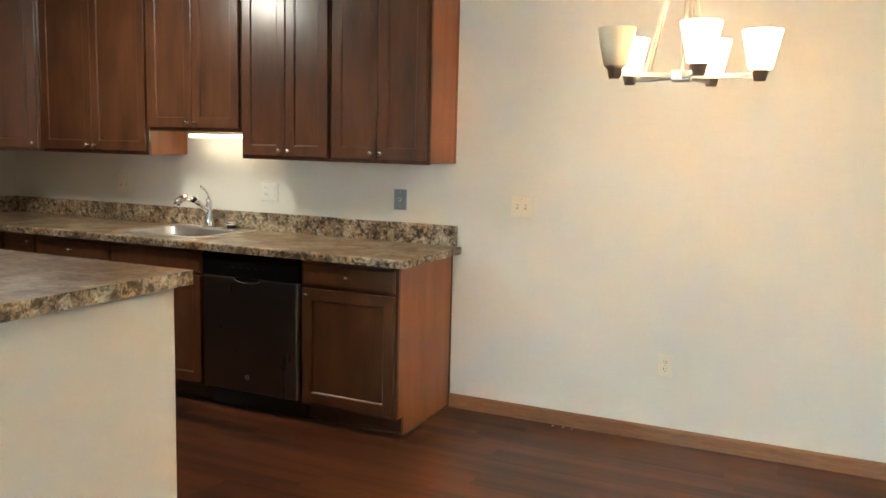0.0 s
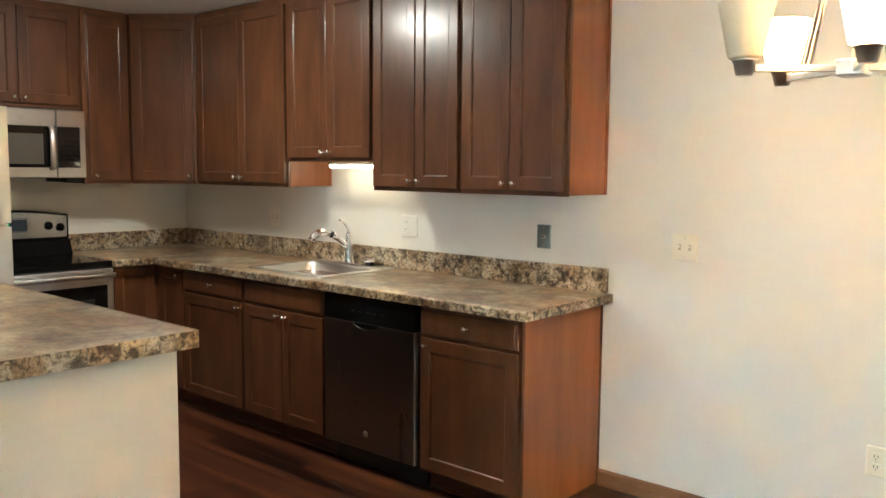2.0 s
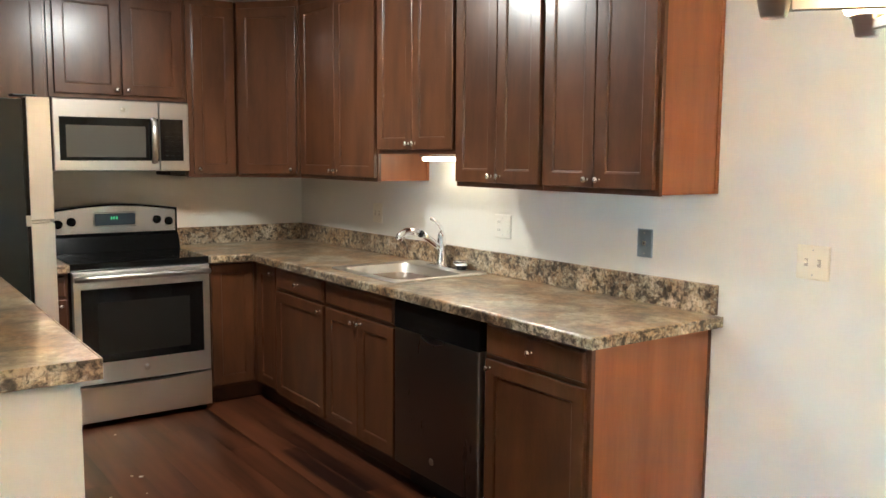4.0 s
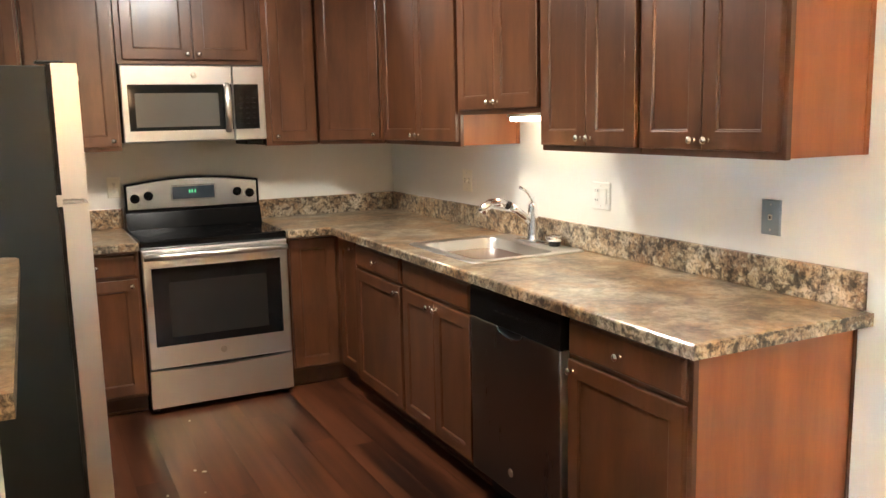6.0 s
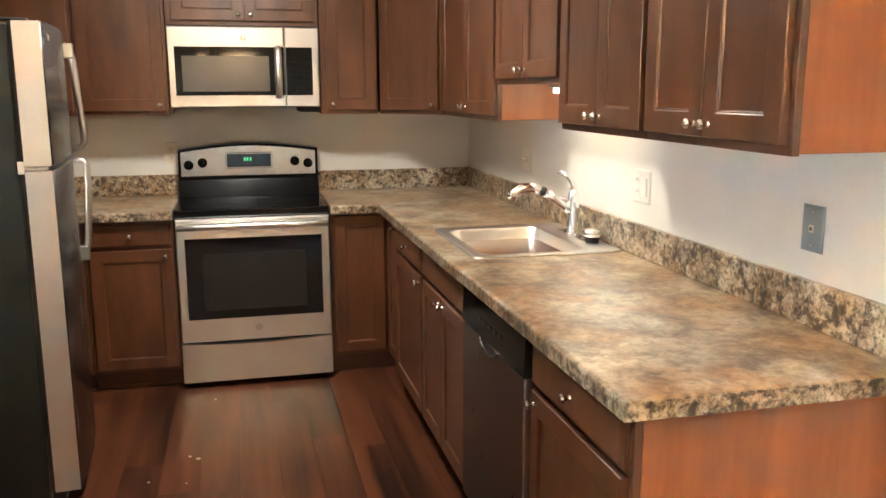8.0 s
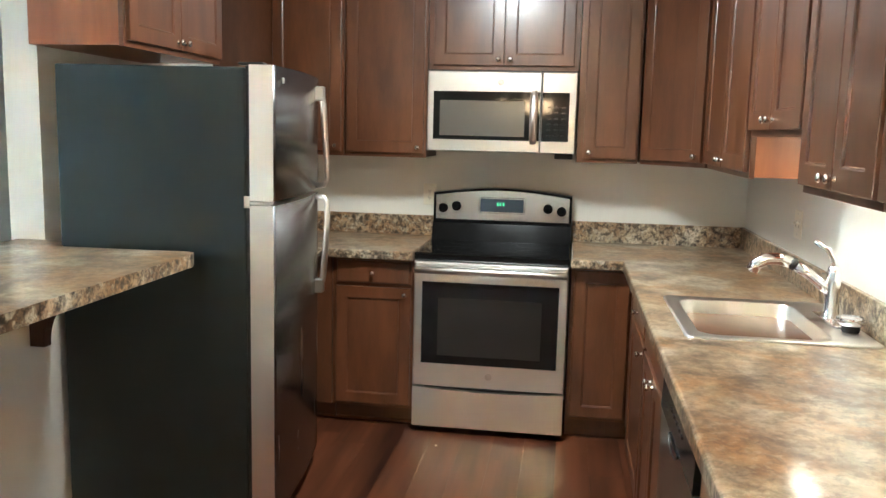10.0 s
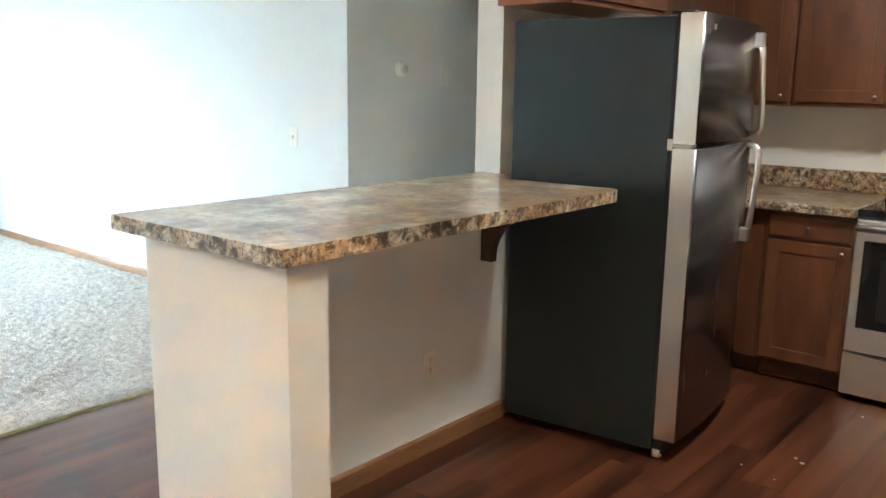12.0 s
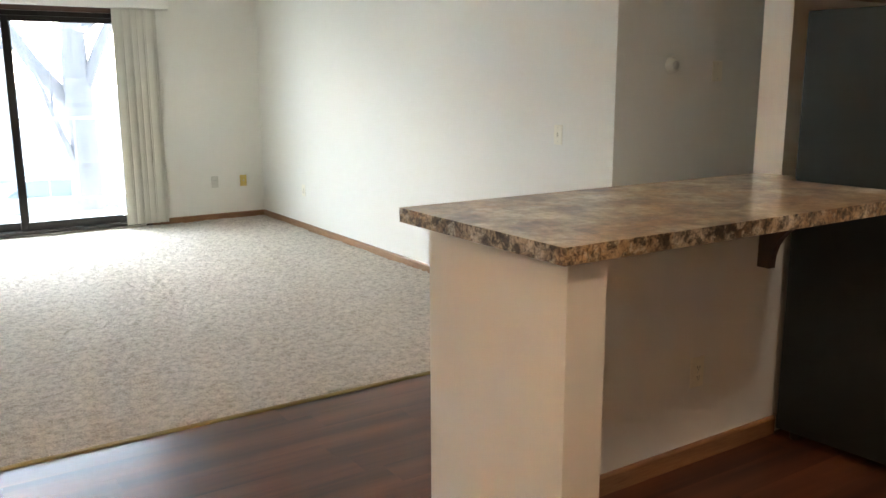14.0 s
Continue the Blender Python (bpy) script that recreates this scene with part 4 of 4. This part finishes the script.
plate(Matrix.Translation((LX, -3.86, 0.392)) @ Matrix.Rotation(radians(90), 4, "Z"), 0.072, 0.116, IVORY, "ivory outlet low on the living room wall", "outlet", "outlet")
plate(pl(-3.35, 0.405, FY, 180), 0.072, 0.118, BEIGE, "beige outlet on the wall beside the blinds", "outlet", "outlet")
YEL = mat("yellowed_plastic", (0.66, 0.47, 0.13), 0.4, rough_var=0.05)
plate(pl(-3.66, 0.403, FY, 180), 0.072, 0.118, YEL, "yellowed cable plate near the corner", "jack", "wall jack")
plate(pl(-4.71, 1.497, HY, 180), 0.085, 0.118, IVORY, "blank ivory wall plate in the hall", "none", "wall plate")
th = thing("thermostat", "round white thermostat on the hall wall", "thermostat", pl(-4.31, 1.53, HY, 180) @ Matrix.Rotation(radians(90), 4, "X"))
part("ring", lathe(bmesh.new(), [(0.0, 0.0005), (0.046, 0.0005), (0.046, 0.008), (0.040, 0.012), (0.038, 0.03), (0.034, 0.036), (0.025, 0.038)], None, 32), WHITE, th)
part("dial", lathe(bmesh.new(), [(0.0245, 0.0375), (0.024, 0.040), (0.0, 0.041)], None, 24), SATIN, th, "grey centre dial")


# ---- chandelier ----
CHX, CHY, CHZ = -0.549, 3.046, 1.684
ch = thing("chandelier", "five-arm brushed nickel chandelier with frosted glass shades", "chandelier", Matrix.Translation((CHX, CHY, CHZ)))
ANG = [3, 75, 147, 219, 291]
R = 0.231
part("hub", boxed(-0.03, 0.03, -0.03, 0.03, 0.0, 0.035, 0.003), SATIN, ch)
for n, a in enumerate(ANG):
    turn = Matrix.Rotation(radians(a), 4, "Z")
    bm = boxed(0.031, R - 0.021, -0.006, 0.006, 0.008, 0.024, 0.0015)
    bmesh.ops.transform(bm, matrix=turn, verts=bm.verts)
    part("arm", bm, SATIN, ch)
    m = turn @ Matrix.Translation((R, 0, 0))
    cup = part("cup", lathe(bmesh.new(), [(0.0, 0.0), (0.016, 0.0), (0.018, 0.002), (0.0235, 0.029), (0.0265, 0.030), (0.0275, 0.032), (0.0265, 0.034), (0.0, 0.034)], m, 24), SATIN, ch)
    lit = a != 219
    prof = [(0.0, 0.0345), (0.029, 0.0345), (0.0340, 0.037), (0.0365, 0.043), (0.0595, 0.151), (0.0590, 0.153), (0.0562, 0.152), (0.0340, 0.048), (0.0, 0.043)]
    part("shade", lathe(bmesh.new(), prof, m, 32), FROST if lit else FROSTOFF, ch, "lit frosted glass shade" if lit else "unlit frosted glass shade")
    bulb = [(0.0, 0.0445), (0.012, 0.0445), (0.013, 0.060), (0.022, 0.075), (0.025, 0.088), (0.022, 0.103), (0.011, 0.112), (0.0, 0.114)]
    part("bulb", lathe(bmesh.new(), bulb, m, 16), BULB if lit else FROSTOFF, ch, "lit round bulb" if lit else "dead round bulb")
    if a in (75, 147, 291):
        for o in (-0.006, 0.006):
            bm = tube(bmesh.new(), [turn @ Vector((0.15, o, 0.024)), turn @ Vector((0.025, o, 0.46))], 0.0045, 8)
            part("stay_rod", bm, SATIN, ch)
part("collar", lathe(bmesh.new(), [(0.0, 0.46), (0.038, 0.46), (0.038, 0.475), (0.012, 0.485), (0.0, 0.485)]), SATIN, ch)
part("stem", tube(bmesh.new(), [(0, 0, 0.036), (0, 0, 0.4595)], 0.006, 10), SATIN, ch)
part("stem_upper", tube(bmesh.new(), [(0, 0, 0.4855), (0, 0, CZ - CHZ - 0.03)], 0.006, 10), SATIN, ch)
part("canopy", lathe(bmesh.new(), [(0.0, CZ - CHZ - 0.03), (0.05, CZ - CHZ - 0.025), (0.065, CZ - CHZ - 0.001), (0.0, CZ - CHZ - 0.001)]), SATIN, ch)

# ceiling light over the kitchen floor
cl = thing("ceiling_light", "round flush ceiling light with a glowing white dome", "light", Matrix.Translation((-3.70, 3.13, CZ)))
part("rim", lathe(bmesh.new(), [(0.0, -0.001), (0.19, -0.001), (0.19, -0.025), (0.178, -0.03), (0.0, -0.03)], None, 32), WHITE, cl)
part("dome", lathe(bmesh.new(), [(0.175, -0.031), (0.165, -0.05), (0.13, -0.072), (0.07, -0.088), (0.0, -0.092)], None, 32), DOME, cl, "glowing glass dome")

# ---- glass door, blinds ----
gd = thing("glass_door", "dark bronze sliding glass patio door", "door", None, kind="structure")
for x0, x1 in ((DX0, DX0 + 0.05), (DX1 - 0.05, DX1)):
    part("jamb", boxed(x0, x1, FY - 0.12, FY + 0.004, DZ0, DZ1), BRONZE, gd)
part("head", boxed(DX0 + 0.0505, DX1 - 0.0505, FY - 0.12, FY + 0.004, DZ1 - 0.045, DZ1), BRONZE, gd)
part("sill_track", boxed(DX0 + 0.0505, DX1 - 0.0505, FY - 0.12, FY + 0.03, DZ0, DZ0 + 0.035, 0.003), BRONZE, gd)
for k, (x0, x1, y) in enumerate(((DX0 + 0.052, -1.485, FY - 0.048), (-1.565, DX1 - 0.052, FY - 0.098))):
    z0, z1 = DZ0 + 0.036, DZ1 - 0.046
    sash = part("sash", boxed(x0, x0 + 0.06, y, y + 0.035, z0, z1, 0.002), BRONZE, gd)
    part("stile", boxed(x1 - 0.06, x1, y, y + 0.035, z0, z1, 0.002), BRONZE, sash)
    part("rail", boxed(x0 + 0.0605, x1 - 0.0605, y, y + 0.035, z0, z0 + 0.075, 0.002), BRONZE, sash)
    part("rail", boxed(x0 + 0.0605, x1 - 0.0605, y, y + 0.035, z1 - 0.05, z1, 0.002), BRONZE, sash)
    pane = part("pane", boxed(x0 + 0.058, x1 - 0.058, y + 0.015, y + 0.02, z0 + 0.073, z1 - 0.048), GLASS, sash, "clear glass pane")
    pane.visible_shadow = False
for x0, x1, z0, z1 in ((DX0 - 0.06, DX0 - 0.001, 0.012, DZ1 + 0.06), (DX1 + 0.001, DX1 + 0.06, 0.012, DZ1 + 0.06), (DX0 - 0.0005, DX1 + 0.0005, DZ1 + 0.001, DZ1 + 0.06)):
    tagged(part("trim", boxed(x0, x1, FY + 0.0005, FY + 0.016, z0, z1, 0.003), CASING), "dark stained casing round the glass door", "trim", kind="structure")
va = thing("vertical_blind", "cream vertical blind drawn to one side under a white valance", "blind")
part("valance", boxed(-2.95, 0.22, FY + 0.125, FY + 0.14, 2.135, 2.30, 0.002), WHITE, va, "white valance board")
part("valance_end", boxed(-2.95, -2.936, FY + 0.001, FY + 0.1245, 2.135, 2.30, 0.002), WHITE, va)
part("valance_end", boxed(0.206, 0.22, FY + 0.001, FY + 0.1245, 2.135, 2.30, 0.002), WHITE, va)
part("head_rail", boxed(-2.93, 0.20, FY + 0.045, FY + 0.085, 2.13, 2.17, 0.003), WHITE, va)
for k in range(15):
    bm = bmesh.new()
    bow = [(-0.0445 + 0.089 * i / 6, 0.007 * math.sin(math.pi * i / 6)) for i in range(7)]
    pts = [(u, w + 0.0005) for u, w in bow] + [(u, w - 0.0005) for u, w in bow[::-1]]
    extrude_profile(bm, pts, "z", 0.045, 2.128)
    ang = radians((58, 34, 40, 62, 25, 46, 66, 38, 54, 28, 60, 45, 30, 50, 64)[k])
    bmesh.ops.transform(bm, matrix=Matrix.Translation((-2.440 - 0.0275 * k, FY + 0.066, 0)) @ Matrix.Rotation(ang, 4, "Z"), verts=bm.verts)
    part("vane", bm, VANE, va)

# ---- outdoors ----
GZ = -2.8
tagged(part("ground", boxed(-300, 300, -600, FY - 1.75, GZ - 0.3, GZ), TARMAC), "pale asphalt lot reaching far off", "ground", kind="structure")
bal = thing("balcony", "concrete balcony with a thin iron railing", "balcony", None, kind="structure")
part("slab", boxed(-3.6, 0.6, FY - 1.7, FY - 0.145, -0.17, -0.03, 0.01), CONCRETE, bal)
part("top_rail", boxed(-3.6, 0.6, FY - 1.66, FY - 1.625, 1.03, 1.055), IRON, bal)
part("bottom_rail", boxed(-3.6, 0.6, FY - 1.655, FY - 1.63, 0.12, 0.14), IRON, bal)
for k in range(14):
    part("baluster", boxed(-3.54 + 0.31 * k, -3.531 + 0.31 * k, FY - 1.648, FY - 1.636, 0.1405, 1.0295), IRON, bal)
for x in (-3.6, -1.5, 0.56):
    part("post", boxed(x, x + 0.04, FY - 1.70, FY - 1.661, -0.029, 1.055), IRON, bal)
tree = thing("tree", "large bare leafless tree with forked limbs", "tree", Matrix.Translation((-3.45, -12.6, GZ)))
bm = bmesh.new()
tube(bm, [(0, 0, 0), (0.02, 0, 0.4), (0.03, 0.02, 1.5), (0.0, 0, 2.9), (0.04, 0.02, 3.9), (0.05, 0, 5.2), (0.1, 0.1, 7.0), (0.0, 0.2, 9.5)], [0.40, 0.30, 0.27, 0.26, 0.25, 0.20, 0.13, 0.04], 12)
part("trunk", bm, BARK, tree)
bm = bmesh.new()
rt = random.Random(7)


def limb(bm, p, d, length, r, depth):
    """A limb of short bent lengths that forks towards its end."""
    pts, rad = [p.copy()], [r]
    for k in range(4):
        d = (d + Vector((rt.uniform(-0.18, 0.18), rt.uniform(-0.18, 0.18), rt.uniform(-0.05, 0.16)))).normalized()
        p = p + d * length / 4
        pts.append(p.copy())
        rad.append(r * (1 - 0.16 * (k + 1)))
        if depth and k > 0:
            q = (d + Vector((rt.uniform(-0.8, 0.8), rt.uniform(-0.8, 0.8), rt.uniform(-0.1, 0.5)))).normalized()
            limb(bm, p, q, length * rt.uniform(0.5, 0.7), rad[-1] * 0.55, depth - 1)
    tube(bm, pts, rad, 7 if r > 0.05 else 4, caps=False)


for p, d, ln, r in (((0.05, 0, 3.7), (0.75, 0.0, 0.8), 4.5, 0.15), ((0, 0, 3.9), (-0.55, 0.1, 0.9), 4.0, 0.12), ((0.1, 0, 2.6), (0.45, 0.3, 0.75), 2.4, 0.07), ((0.04, 0, 5.0), (-0.6, 0.3, 0.7), 3.5, 0.10), ((0.1, 0, 6.0), (0.5, -0.4, 0.9), 3.5, 0.09), ((0.05, 0.1, 7.2), (-0.3, -0.4, 1.0), 3.0, 0.07)):
    limb(bm, Vector(p), Vector(d).normalized(), ln, r, 3)
part("limbs", bm, BARK, tree)


def car(m, label):
    c = thing("parked_car", label, "car", m)
    bm = bmesh.new()
    extrude_profile(bm, [(-2.2, 0.25), (-2.25, 0.55), (-2.15, 0.78), (-1.2, 0.90), (1.35, 0.92), (2.1, 0.85), (2.2, 0.55), (2.15, 0.25)], "y", -0.88, 0.88)
    bmesh.ops.bevel(bm, geom=list(bm.edges), offset=0.06, segments=2, affect="EDGES")
    part("body", bm, CARBODY, c)
    bm = bmesh.new()
    extrude_profile(bm, [(-1.15, 0.89), (-0.45, 1.38), (0.75, 1.42), (1.45, 0.91)], "y", -0.74, 0.74)
    bmesh.ops.bevel(bm, geom=list(bm.edges), offset=0.05, segments=2, affect="EDGES")
    part("cabin", bm, CARGLASS, c, "grey car glass")
    for x in (-1.4, 1.4):
        for y in (-0.8, 0.8):
            w = part("wheel", tube(bmesh.new(), [(x, y - 0.1, 0.32), (x, y + 0.1, 0.32)], 0.32, 20), TYRE, c)
            part("rim", tube(bmesh.new(), [(x, y - 0.105, 0.32), (x, y + 0.105, 0.32)], 0.19, 16), SATIN, w)
    return c


car(Matrix.Translation((-4.5, -24.0, GZ)), "pale grey-green car parked across the lot")
hs = thing("apartment_building", "pale low apartment building across the lot", "building", Matrix.Translation((11, -42, GZ)))
part("wall", boxed(-16, 16, -5, 5, 0, 5.6), SIDING, hs)
bm = bmesh.new()
extrude_profile(bm, [(-5.6, 5.6), (5.6, 5.6), (0, 8.4)], "x", -16.5, 16.5)
part("roof", bm, ROOF, hs)
for k in range(8):
    for z in (0.9, 3.6):
        w = part("window", boxed(-14.6 + 4 * k, -13.0 + 4 * k, 5.001, 5.06, z, z + 1.3), WHITE, hs)
        part("pane", boxed(-14.5 + 4 * k, -13.1 + 4 * k, 5.061, 5.07, z + 0.1, z + 1.2), BLACKG, w)

# scraps left on the kitchen floor
for x, y, w, turn in ((-3.945, 2.862, 0.016, 20), (-3.915, 2.896, 0.02, 65), (-4.592, 2.95, 0.013, 10), (-3.743, 2.718, 0.011, 40), (-3.70, 2.86, 0.008, 80), (-1.345, 4.438, 0.014, 15), (-1.29, 4.442, 0.011, 55), (-1.24, 4.436, 0.008, 30)):
    bm = bmesh.new()
    extrude_profile(bm, [(-w / 2, -w / 3), (w * 0.3, -w / 2.4), (w / 2, w * 0.1), (w * 0.1, w / 2.5), (-w * 0.4, w / 3)], "z", 0.0004, 0.0026)
    ob = part("paper_scrap", bm, WHITE)
    ob.matrix_basis = at(x, y, turn)
    tagged(ob, "tiny pale scrap of debris on the vinyl floor", "debris", "scraps on the floor")

# ---- floor planks ----
floor = thing("floor", "dark red-brown wood-look vinyl plank floor", "floor", None, kind="structure")
rp = random.Random(11)
PW, PL = 0.152, 1.22
y = EDGE + 0.014
while y < WY - 0.002:
    y1 = min(y + PW, WY - 0.002)
    x = -6.2 - rp.uniform(0.1, 1.1)
    while x < EX:
        x0, x1 = max(x, -6.2 if y < BY1 - 0.1 else WX), min(x + PL, EX)
        if x1 - x0 > 0.02:
            g = 0.00005
            bm = bmesh.new()
            lo = [bm.verts.new(p) for p in ((x0 + g, y + g, -0.0035), (x1 - g, y + g, -0.0035), (x1 - g, y1 - g, -0.0035), (x0 + g, y1 - g, -0.0035))]
            b = 0.00012
            hi = [bm.verts.new(p) for p in ((x0 + g + b, y + g + b, 0.0), (x1 - g - b, y + g + b, 0.0), (x1 - g - b, y1 - g - b, 0.0), (x0 + g + b, y1 - g - b, 0.0))]
            bm.faces.new(hi)
            for k in range(4):
                bm.faces.new((lo[k], lo[(k + 1) % 4], hi[(k + 1) % 4], hi[k]))
            part("plank", bm, PLANK, floor)
        x += PL
    y = y1
